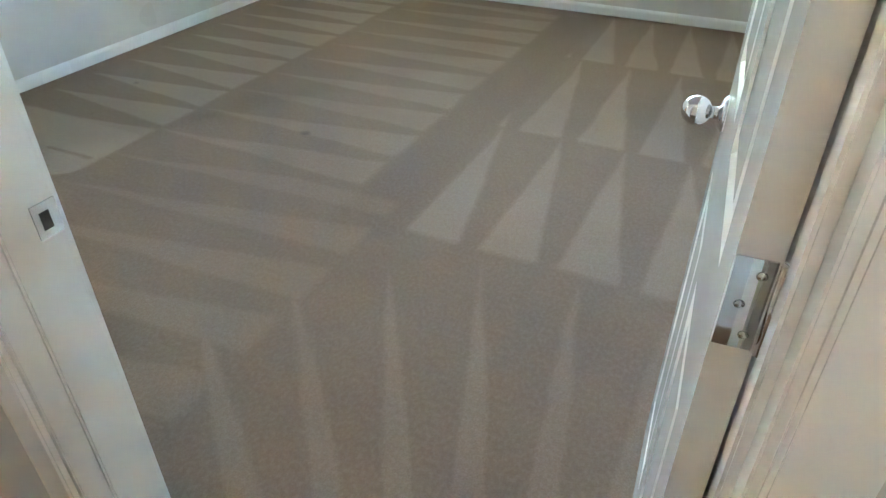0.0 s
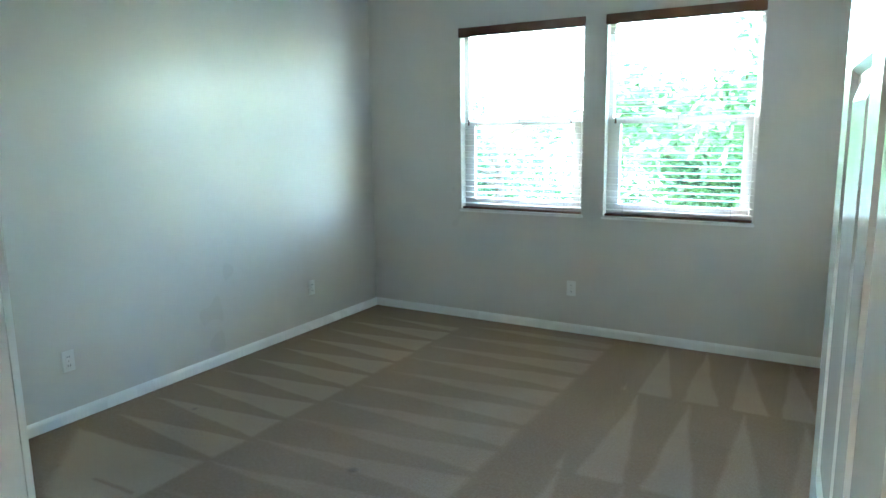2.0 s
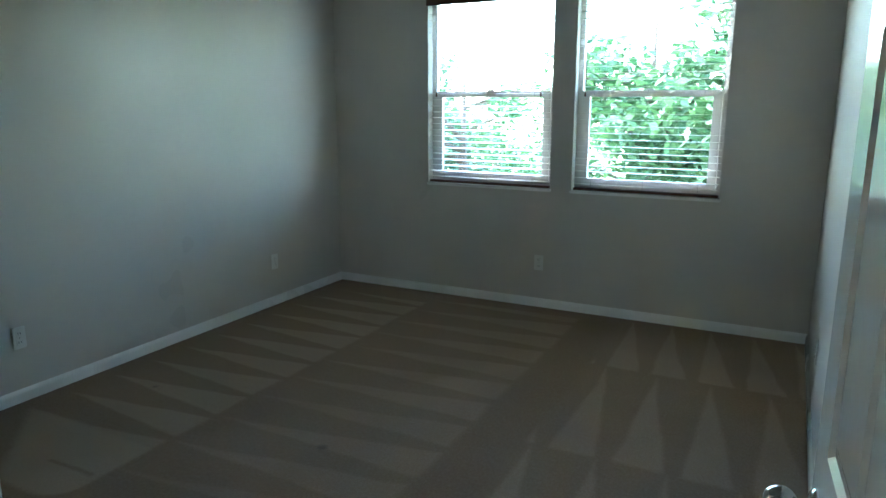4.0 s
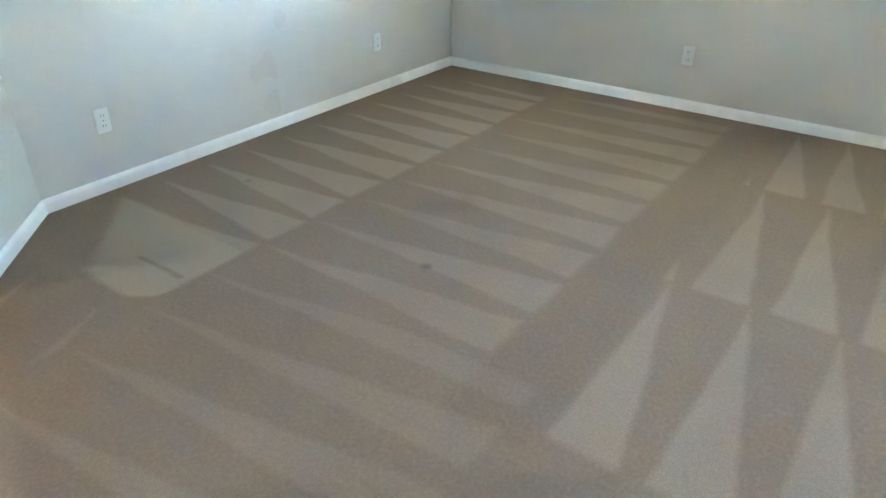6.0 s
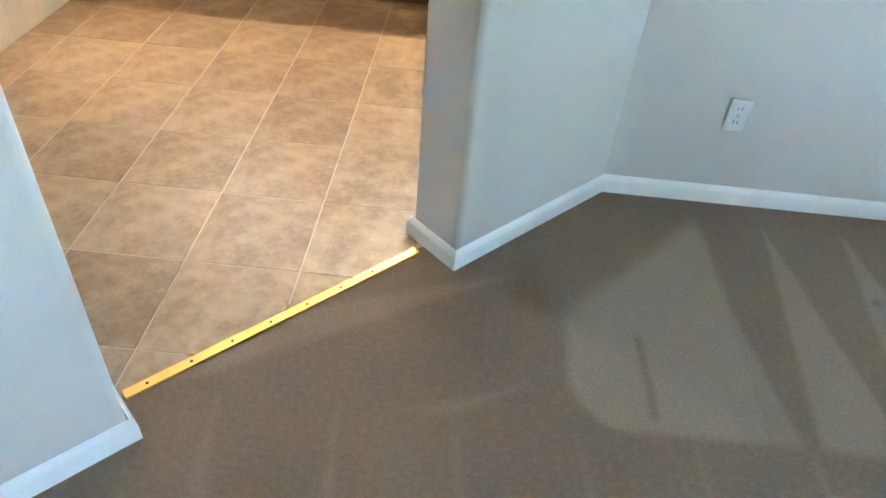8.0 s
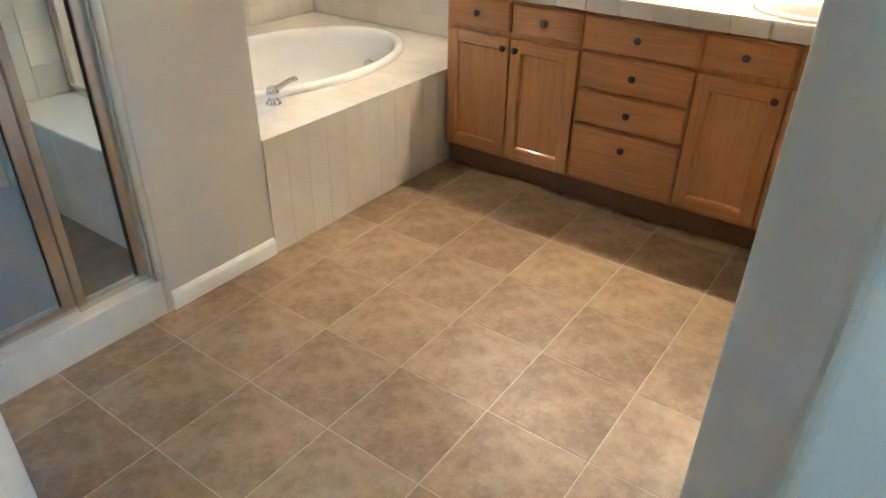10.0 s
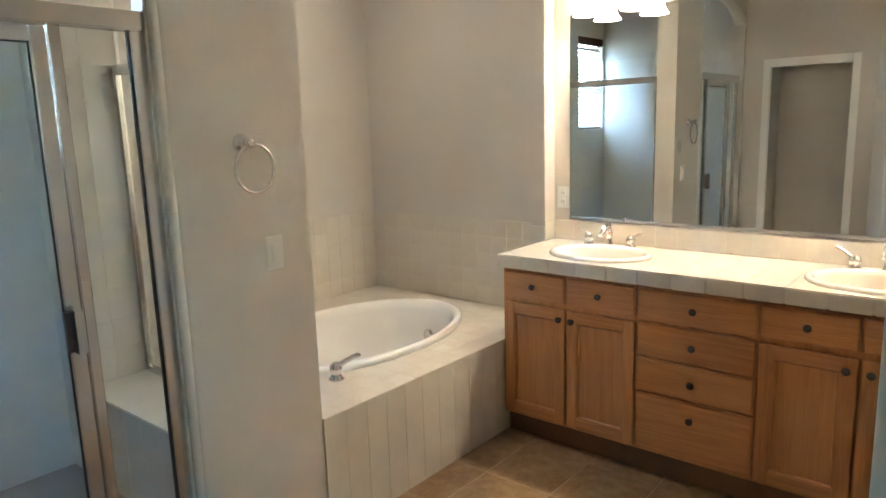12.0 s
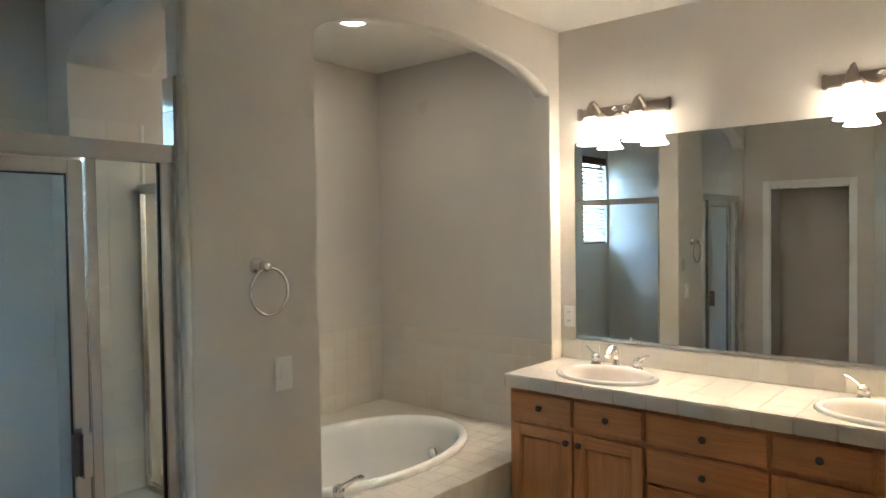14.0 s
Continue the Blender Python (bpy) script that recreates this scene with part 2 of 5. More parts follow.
BRASS = plain("brass_strip", (0.66, 0.43, 0.13), 0.38, 1.0, 0.15, 60)
OAK_V, OAK_H = oak("oak_upright_grain", True), oak("oak_level_grain", False)
# plinth oak: the shade under the cabinets is mixed into this darker colour
OAK_SHADED = plain("shadowed_oak_plinth", (0.20, 0.10, 0.045), 0.5, vary=0.15)
TILE = tile_mat("cream_glazed_tile", (0.68, 0.62, 0.53), (0.74, 0.69, 0.60))
GROUT = plain("pale_grout", (0.68, 0.63, 0.55), 0.7, vary=0.06)
VGROUT = plain("vinyl_grout_line", (0.52, 0.42, 0.31), 0.5, vary=0.12)
PORCELAIN = plain("white_porcelain", (0.82, 0.80, 0.76), 0.09, vary=0.01)
VINYL, CARPET = vinyl(), carpet()
WINGLASS = clear_glass("window_glass", (0.93, 0.96, 0.94))
SHGLASS = clear_glass("shower_glass", (0.965, 0.98, 0.975), 0.02)
SHDOOR = frosted("obscure_shower_glass", (0.60, 0.66, 0.65), 0.16)
BULB = glow("lit_bulb", (1.0, 0.80, 0.56), BULB_GLOW)
MIRROR = Mat("silvered_mirror").set((0.86, 0.88, 0.86), 0.0, 1.0)
SLAT = plain("pale_blind_slat", (0.74, 0.68, 0.60), 0.4, vary=0.08)
WALNUT = plain("brown_wood_valance", (0.13, 0.055, 0.03), 0.4, vary=0.25, scale=14)
VINYLFRAME = plain("almond_window_frame", (0.80, 0.74, 0.68), 0.4, vary=0.03)
HALLGLASS = glow("lit_hall_glass", (1.0, 0.78, 0.52), HALL_GLOW)
SHADE = glow("lit_frosted_shade", (1.0, 0.80, 0.56), SHADE_GLOW)
CANLENS = glow("lit_downlight_lens", (1.0, 0.82, 0.6), 3.0)
BARK = plain("bark", (0.12, 0.085, 0.06), 0.9, vary=0.35, scale=12)
LEAF_A = leafy("sunlit_leaves", (0.035, 0.085, 0.028), (0.10, 0.18, 0.07))
LEAF_B = leafy("grey_green_leaves", (0.045, 0.09, 0.04), (0.12, 0.18, 0.09))
GRASS = plain("dry_grass", (0.16, 0.17, 0.07), 0.95, vary=0.4, scale=3)
STUCCO = paint("outside_stucco", (0.55, 0.47, 0.38), 0.9, 0.4, 0.2)
PAN = tile_mat("brown_shower_pan", (0.20, 0.15, 0.11), (0.30, 0.235, 0.175), 0.35, 14.0)
SHTILE = tile_mat("shower_tile", (0.67, 0.63, 0.56), (0.73, 0.69, 0.62), 0.10)


# ---- building helpers ----
BASE = {}


def V(*a):
    return Vector(a)


def bx(bm, x0, y0, z0, x1, y1, z1, bevel=0.0, seg=2):
    vs = bmesh.ops.create_cube(bm, size=1.0)["verts"]
    bmesh.ops.transform(bm, verts=vs, matrix=Matrix.Translation(((x0 + x1) / 2, (y0 + y1) / 2, (z0 + z1) / 2)) @ Matrix.Diagonal((abs(x1 - x0), abs(y1 - y0), abs(z1 - z0), 1)))
    if bevel:
        es = list({e for v in vs for e in v.link_edges})
        bmesh.ops.bevel(bm, geom=es, offset=bevel, segments=seg, affect="EDGES")
    return bm


def box(*a, bevel=0.0, seg=2):
    return bx(bmesh.new(), *a, bevel=bevel, seg=seg)


def boxes(*rows, bevel=0.0):
    bm = bmesh.new()
    for r in rows:
        bx(bm, *r, bevel=bevel)
    return bm


def rounded(pts, radii, seg=5):
    """A plan polygon with the named corners rounded."""
    out = []
    n = len(pts)
    for i, p in enumerate(pts):
        r = radii.get(i, 0)
        p = V(*p)
        if not r:
            out.append(p)
            continue
        a, b = (V(*pts[i - 1]) - p).normalized(), (V(*pts[(i + 1) % n]) - p).normalized()
        half = a.angle(b) / 2
        d = r / math.tan(half)
        c = p + (a + b).normalized() * (r / math.sin(half))
        s, e = p + a * d - c, p + b * d - c
        for k in range(seg + 1):
            f = k / seg
            out.append(c + (s.lerp(e, f)).normalized() * r)
    return out


def prism(pts, z0, z1, bm=None):
    bm = bm or bmesh.new()
    lo, hi = [bm.verts.new((p[0], p[1], z0)) for p in pts], [bm.verts.new((p[0], p[1], z1)) for p in pts]
    n = len(pts)
    bm.faces.new(lo[::-1]), bm.faces.new(hi)
    for i in range(n):
        bm.faces.new((lo[i], lo[(i + 1) % n], hi[(i + 1) % n], hi[i]))
    bmesh.ops.recalc_face_normals(bm, faces=bm.faces)
    return bm


def lathe(profile, n=32, sx=1.0, sy=1.0, caps=True, bm=None):
    """Rings (radius, height) turned round z; sx, sy make it oval."""
    bm = bm or bmesh.new()
    rings = [[bm.verts.new((r * sx * math.cos(2 * math.pi * k / n), r * sy * math.sin(2 * math.pi * k / n), z)) for k in range(n)] for r, z in profile]
    for a, b in zip(rings, rings[1:]):
        for k in range(n):
            bm.faces.new((a[k], a[(k + 1) % n], b[(k + 1) % n], b[k]))
    if caps:
        bm.faces.new(rings[0][::-1]), bm.faces.new(rings[-1])
    bmesh.ops.recalc_face_normals(bm, faces=bm.faces)
    for f in bm.faces:
        f.smooth = True
    return bm


def tube(points, radius, n=10, bm=None, closed=False):
    """A round bar along points; radius is a number or one for each point."""
    bm = bm or bmesh.new()
    pts = [V(*p) for p in points]
    m = len(pts)
    rad = radius if isinstance(radius, (list, tuple)) else [radius] * m
    rings = []
    up = V(0.13, 0.21, 0.97)
    for i, p in enumerate(pts):
        d = (pts[(i + 1) % m] - pts[i - 1]) if closed or 0 < i < m - 1 else (pts[1] - pts[0] if i == 0 else pts[-1] - pts[-2])
        d.normalize()
        a = d.cross(up).normalized()
        b = d.cross(a)
        rings.append([bm.verts.new(p + (a * math.cos(2 * math.pi * k / n) + b * math.sin(2 * math.pi * k / n)) * rad[i]) for k in range(n)])
    pairs = list(zip(rings, rings[1:])) + ([(rings[-1], rings[0])] if closed else [])
    for a, b in pairs:
        for k in range(n):
            bm.faces.new((a[k], a[(k + 1) % n], b[(k + 1) % n], b[k])).smooth = True
    if not closed:
        bm.faces.new(rings[0][::-1]), bm.faces.new(rings[-1])
    bmesh.ops.recalc_face_normals(bm, faces=bm.faces)
    return bm


def moved(bm, m):
    bmesh.ops.transform(bm, verts=bm.verts, matrix=m)
    return bm


def mesh_of(name, bm, mat):
    me = bpy.data.meshes.new(name)
    bm.to_mesh(me)
    bm.free()
    me.materials.append(mat)
    return me


def part(name, bm, mat, parent, label=""):
    """One mesh under a thing or a part, given in the thing's world place."""
    o = BASE.get(parent.name, V(0, 0, 0))
    bmesh.ops.translate(bm, verts=bm.verts, vec=-o)
    ob = new(name, mesh_of(name, bm, mat))
    ob.parent = parent
    BASE[ob.name] = o
    return tagged(ob, label)


def thing(name, label, category, at=(0, 0, 0), group="", kind=""):
    ob = new(name)
    ob.location = at
    ob.empty_display_size = 0.1
    BASE[ob.name] = V(*at)
    return tagged(ob, label, category, group, kind)


def single(name, bm, mat, label, category, group="", kind=""):
    """A thing of one mesh, its origin at its base."""
    lo = [min(v.co[i] for v in bm.verts) for i in range(3)]
    hi = [max(v.co[i] for v in bm.verts) for i in range(3)]
    o = V((lo[0] + hi[0]) / 2, (lo[1] + hi[1]) / 2, lo[2])
    bmesh.ops.translate(bm, verts=bm.verts, vec=-o)
    ob = new(name, mesh_of(name, bm, mat))
    ob.location = o
    BASE[ob.name] = o
    return tagged(ob, label, category, group, kind)


def setting(name, bm, mat, label, category):
    ob = new(name, mesh_of(name, bm, mat))
    BASE[ob.name] = V(0, 0, 0)
    return tagged(ob, label, category, kind="structure")


def clip(poly, nx, ny, c):
    """The part of a plan polygon where nx * x + ny * y <= c."""
    out = []
    for i, p in enumerate(poly):
        q = poly[(i + 1) % len(poly)]
        dp, dq = nx * p[0] + ny * p[1] - c, nx * q[0] + ny * q[1] - c
        if dp <= 0:
            out.append(p)
        if dp * dq < 0:
            f = dp / (dp - dq)
            out.append((p[0] + (q[0] - p[0]) * f, p[1] + (q[1] - p[1]) * f))
    return out


def piece(name, me, parent, m):
    ob = new(name, me)
    ob.parent = parent
    ob.matrix_basis = Matrix.Translation(-BASE.get(parent.name, V(0, 0, 0))) @ m
    return ob


def tile_mesh(w, h, t, mat, name="tile"):
    """A tile with eased edges, lying on its back, from its corner."""
    e = min(0.0007, t * 0.6)
    bm = bmesh.new()
    lo = [bm.verts.new(p) for p in ((0, 0, 0), (w, 0, 0), (w, h, 0), (0, h, 0))]
    mi = [bm.verts.new((v.co.x, v.co.y, t - e)) for v in lo]
    hi = [bm.verts.new((min(max(v.co.x, e), w - e), min(max(v.co.y, e), h - e), t)) for v in lo]
    for a, b in ((lo, mi), (mi, hi)):
        for k in range(4):
            bm.faces.new((a[k], a[(k + 1) % 4], b[(k + 1) % 4], b[k]))
    bm.faces.new(hi)
    return mesh_of(name, bm, mat)


def tile_field(parent, o, u, v, nu, nv, w, h, mat, gap=0.0012, t=0.006, skip=None, name="tile"):
    """Rows of tiles from corner o along u and v, each an object of its own."""
    u, v = V(*u), V(*v)
    me = tile_mesh(w - gap, h - gap, t, mat, name)
    rot = Matrix((u, v, u.cross(v))).transposed().to_4x4()
    for i in range(nu):
        for j in range(nv):
            p = V(*o) + u * (i * w + gap / 2) + v * (j * h + gap / 2)
            if skip and skip(p + u * w / 2 + v * h / 2):
                continue
            wob = Matrix.Rotation(random.uniform(-0.0015, 0.0015), 4, "X")
            piece(name, me, parent, Matrix.Translation(p) @ rot @ wob)


def slab_with_hole(x0, y0, x1, y1, z0, z1, cx, cy, a, b, n=48):
    """A slab with an oval hole through it."""
    bm = bmesh.new()
    hole, edge = [], []
    for k in range(n):
        t = 2 * math.pi * k / n
        c, s = math.cos(t), math.sin(t)
        hole.append((cx + a * c, cy + b * s))
        f = min((x1 - cx) / c if c > 1e-9 else (x0 - cx) / c if c < -1e-9 else 1e9, (y1 - cy) / s if s > 1e-9 else (y0 - cy) / s if s < -1e-9 else 1e9)
        edge.append([cx + f * c, cy + f * s])
    for px, py in ((x0, y0), (x1, y0), (x1, y1), (x0, y1)):
        q = min(edge, key=lambda e: (e[0] - px) ** 2 + (e[1] - py) ** 2)
        q[0], q[1] = px, py
    rings = [[bm.verts.new((*p, z)) for p in ps] for ps, z in ((hole, z0), (hole, z1), (edge, z1), (edge, z0))]
    for i in range(4):
        A, B = rings[i], rings[(i + 1) % 4]
        for k in range(n):
            bm.faces.new((A[k], A[(k + 1) % n], B[(k + 1) % n], B[k]))
    bmesh.ops.recalc_face_normals(bm, faces=bm.faces)
    return bm


def arched(a0, a1, lo, hi, spring, rise, t0, t1, sill=None, along="x", n=32, ends=(0, 0)):
    """A wall from lo to hi with an arched opening from a0 to a1; along names its direction, t0 and t1 its two faces."""
    bm = bmesh.new()

    def blk(p, q, z0, z1):
        if along == "x":
            bx(bm, p, t0, z0, q, t1, z1)
        else:
            bx(bm, t0, p, z0, t1, q, z1)

    if a0 - lo > 1e-3:
        blk(lo, a0, 0, hi)
    if ends[1] - a1 > 1e-3:
        blk(a1, ends[1], 0, hi)
    if sill:
        blk(a0, a1, 0, sill)
    half, mid = (a1 - a0) / 2, (a0 + a1) / 2
    pts = []
    for k in range(n + 1):
        s = -half * math.cos(math.pi * k / n)
        pts.append((mid + s, spring + rise * math.sqrt(max(1 - (s / half) ** 2, 0) ** 1.2)))
    P = (lambda s, t, z: (s, t, z)) if along == "x" else (lambda s, t, z: (t, s, z))
    g = [[bm.verts.new(P(s, t, zz)) for s, z in pts for zz in (z, hi)] for t in (t0, t1)]
    for k in range(n):
        i = 2 * k
        bm.faces.new((g[0][i], g[0][i + 2], g[0][i + 3], g[0][i + 1]))
        bm.faces.new((g[1][i], g[1][i + 1], g[1][i + 3], g[1][i + 2]))
        bm.faces.new((g[0][i], g[1][i], g[1][i + 2], g[0][i + 2])).smooth = True
    bmesh.ops.recalc_face_normals(bm, faces=bm.faces)
    return bm


def skirting(p, q, nx, ny, m0, m1, h=0.068, t=0.014):
    """A baseboard from p to q on the wall; m0 and m1 mitre its ends."""
    d = V(q[0] - p[0], q[1] - p[1], 0)
    d.normalize()
    bm = bmesh.new()
    prof = ((0, 0), (t, 0), (t, h - 0.020), (t * 0.8, h - 0.012), (t * 0.45, h - 0.004), (0.002, h))
    ends = []
    for (x, y), m, sg in ((p, m0, 1), (q, m1, -1)):
        ends.append([bm.verts.new((x + nx * s + d.x * sg * m * s, y + ny * s + d.y * sg * m * s, z)) for s, z in prof])
    n = len(prof)
    for k in range(n):
        bm.faces.new((ends[0][k], ends[0][(k + 1) % n], ends[1][(k + 1) % n], ends[1][k]))
    bm.faces.new(ends[0]), bm.faces.new(ends[1][::-1])
    bmesh.ops.recalc_face_normals(bm, faces=bm.faces)
    return setting("baseboard", bm, TRIM, "white painted wooden baseboard along the wall foot", "baseboard")


# ---- large structure ----
NX = 5.06          # bedroom window wall
WX = -3.65          # bedroom side wall
H = 2.65
HT = 2.80           # top of the walls that both rooms share
VX = -5.703         # wall behind the vanity
BH = 2.73           # bathroom ceiling
RY = -0.595         # wall with the towel ring
SY = -2.02          # outer wall behind tub and shower
EX = -2.43          # closet wall in the bathroom
WINS = ((-2.775, -1.765), (-1.605, -0.605))
WZ0, WZ1 = 0.905, 2.295
SEX = -2.30         # end wall inside the shower
D = math.sqrt(0.5)

floor = setting("floor", prism([(0.6, -0.7), (0.6, 0.48), (0.0, 0.48), (0.0, NX), (WX, NX), (WX, 1.87), (-3.235, 1.275), (-2.56, 0.61), (-2.22, 0.438), (-1.3, 0.3), (-1.3, -0.7)], -0.06, 0.0),
                CARPET, "beige cut-pile carpet with wedge-shaped vacuum marks", "carpet")
bath_floor = setting("floor_bathroom", prism([(-2.60, 0.60), (-3.27, 1.275), (-5.71, 1.275), (-5.71, SY), (SEX, SY), (SEX, -0.5), (-1.9, -0.5), (-1.9, 0.3), (-2.5, 0.45)], -0.06, -0.0015),
                     VGROUT, "tan stone-look vinyl tile floor", "floor")

wl = bmesh.new()
for x0, x1 in ((WX - 0.12, WINS[0][0]), (WINS[0][1], WINS[1][0]), (WINS[1][1], 0.12)):
    bx(wl, x0, NX, 0, x1, NX + 0.15, H)
for x0, x1 in WINS:
    bx(wl, x0, NX, 0, x1, NX + 0.15, WZ0 - 0.02)
    bx(wl, x0, NX, WZ1, x1, NX + 0.15, H)
setting("wall_north", wl, WALL, "greige painted bedroom wall with two windows", "wall")
setting("wall_west", box(WX - 0.12, 1.87, 0, WX, NX, H), WALL, "greige painted bedroom side wall", "wall")
setting("wall_east", box(0.0, 0.60, 0, 0.12, NX, H), WALL, "greige painted bedroom wall behind the door", "wall")
setting("wall_corner_1", prism(rounded([(-3.16, 1.38), (WX, 1.87), (WX - 0.12, 1.87), (WX - 0.12, 1.26), (-3.322, 1.26), (-3.301, 1.239)], {0: 0.022, 5: 0.018}), 0, HT),
        WALL, "greige angled wall stub with rounded corners at the bathroom opening", "wall")
setting("wall_corner_2", prism(rounded([(-2.48, 0.70), (-2.621, 0.559), (-2.50, 0.438), (-2.218, 0.438)], {0: 0.022, 1: 0.018}), 0, HT),
        WALL, "greige angled wall stub with rounded corners at the bathroom opening", "wall")
setting("wall_corner_header", prism([(-3.17, 1.39), (-3.301, 1.239), (-2.621, 0.559), (-2.48, 0.70)], 2.35, HT), WALL, "greige wall over the bathroom opening", "wall")
setting("wall_south", boxes((-2.40, 0.318, 0, -1.12, 0.4375, HT), (-1.12, 0.318, 0, -1.0, 0.60, H), (-1.0, 0.48, 0, -0.916, 0.60, H), (-0.916, 0.48, 2.09, 0.0125, 0.60, H), (0.0125, 0.48, 0, 0.12, 0.5995, H)),
        WALL, "greige bedroom wall with the entry doorway", "wall")
setting("wall_hall", boxes((-1.42, -0.7, 0, -1.3, 0.318, H), (-1.42, -0.82, 0, 0.72, -0.7, H), (0.6, -0.7, 0, 0.72, 0.48, H), (0.12, 0.48, 0, 0.72, 0.60, H)), WALL, "greige painted hallway walls", "wall")
setting("ceiling", prism([(0.72, -0.82), (0.72, NX + 0.15), (WX - 0.12, NX + 0.15), (WX - 0.12, 1.80), (-3.255, 1.320), (-2.55, 0.630), (-2.32, 0.42), (-1.42, 0.38), (-1.42, -0.82)], H, H + 0.1), CEIL, "off-white painted bedroom ceiling", "ceiling")

# bathroom walls
setting("wall_vanity", box(VX - 0.12, SY - 0.12, 0, VX, 1.38, HT), WALL, "beige painted bathroom wall behind the vanity", "wall")
setting("wall_bath_north", box(VX, 1.26, 0, WX - 0.12, 1.38, HT), WALL, "beige painted bathroom end wall", "wall")
AW, AE, AS, AR = -5.605, -3.995, 2.37, 0.172
SX = -3.48          # end of the towel-ring wall, where the shower opens
setting("wall_arch", arched(AW, AE, VX, BH, AS, AR, RY - 0.10, RY, ends=(0, AE)), WALL, "beige wall with a wide arched opening to the tub", "arch")
ringwall = prism(rounded([(AE, RY), (AE, RY - 0.10), (SX, RY - 0.10), (SX, RY)], {3: 0.03, 2: 0.02}), 0, BH)
setting("wall_ring", ringwall, WALL, "beige wall stub between the tub arch and the shower", "wall")
setting("wall_shower_arch", arched(SX, -2.45, SX, BH, 2.36, 0.17, RY - 0.10, RY, ends=(0, -2.45)), WALL, "beige arched wall over the shower opening", "arch")
SWX0, SWX1, SWZ0, SWZ1 = -2.84, -2.34, 1.49, 2.385
setting("wall_bath_south", boxes((VX, SY - 0.12, 0, SWX0, SY, BH), (SWX1, SY - 0.12, 0, SEX + 0.1, SY, BH), (SWX0, SY - 0.12, 0, SWX1, SY, SWZ0), (SWX0, SY - 0.12, SWZ1, SWX1, SY, BH)),
        WALL, "beige outer wall with a small window in the shower", "wall")
PX = -3.62          # shower face of the deep arch between tub and shower
setting("wall_partition", arched(-1.80, -0.74, SY, BH, 2.40, 0.17, AE + 0.002, PX, sill=0.45, along="y", ends=(0, RY - 0.10)), WALL,
        "beige deep arched wall between tub and shower", "wall")
setting("wall_shower_east", boxes((SEX, SY, 0, SEX + 0.1, RY - 0.10, BH), (-2.45, RY - 0.10, 0, SEX + 0.1, RY, BH)), WALL, "beige shower end wall", "wall")
setting("wall_closet", boxes((EX, RY, 0, EX + 0.1, -0.385, BH), (EX, -0.385, 2.0, EX + 0.1, 0.268, BH), (EX, 0.268, 0, EX + 0.1, 0.438, BH), (EX + 0.1, -0.52, 0, -1.9, -0.42, BH), (-1.9, -0.52, 0, -1.78, 0.318, BH)),
        WALL, "beige closet wall with a door opening", "wall")
setting("ceiling_bathroom", prism([(VX, SY), (SEX + 0.1, SY), (SEX + 0.1, -0.52), (-1.78, -0.52), (-1.78, 0.318), (-2.52, 0.318), (-2.52, 0.5), (-2.56, 0.62), (-3.23, 1.29), (VX, 1.29)], BH, HT + 0.03), CEIL, "off-white painted bathroom ceiling", "ceiling")

# baseboards
T8 = math.tan(math.radians(22.5))
skirting((WX, NX), (WX, 1.87), 1, 0, 1, T8)
skirting((WX, 1.87), (-3.16, 1.38), D, D, T8, -1)
skirting((-3.16, 1.38), (-3.301, 1.239), D, -D, -1, -1)
skirting((WX, NX), (0, NX), 0, -1, 1, 1)
skirting((0, NX), (0, 0.61), -1, 0, 1, 0)
skirting((-2.48, 0.70), (-2.218, 0.438), D, D, -1, T8)
skirting((-2.48, 0.70), (-2.621, 0.559), -D, D, -1, -1)
skirting((-2.218, 0.438), (-1.0, 0.438), 0, 1, T8, 1)
skirting((-3.505, RY), (AE + 0.002, RY), 0, 1, 0, 0, 0.075)
skirting((EX, RY), (EX, -0.432), -1, 0, 0, 0)
skirting((EX, 0.312), (EX, 0.438), -1, 0, 0, 0)

# gold strip where carpet meets tile
strip = thing("threshold_strip", "gold metal carpet strip screwed down in the bathroom opening", "threshold strip", (-2.9, 0.945, 0))
q = [(-2.585, 0.633), (-3.215, 1.263)]
nv = V(D, D, 0) * 0.0135
part("bar", prism([(q[0][0] - nv.x, q[0][1] - nv.y), (q[0][0] + nv.x, q[0][1] + nv.y), (q[1][0] + nv.x, q[1][1] + nv.y), (q[1][0] - nv.x, q[1][1] - nv.y)], -0.002, 0.006), BRASS, strip)
for k in range(8):
    f = (k + 0.5) / 8
    x, y = q[0][0] + (q[1][0] - q[0][0]) * f, q[0][1] + (q[1][1] - q[0][1]) * f
    part("screw", moved(lathe([(0.004, 0), (0.004, 0.0015), (0.001, 0.0022)], 10), Matrix.Translation((x, y, 0.006))), KNOBM, strip, "dark screw head")


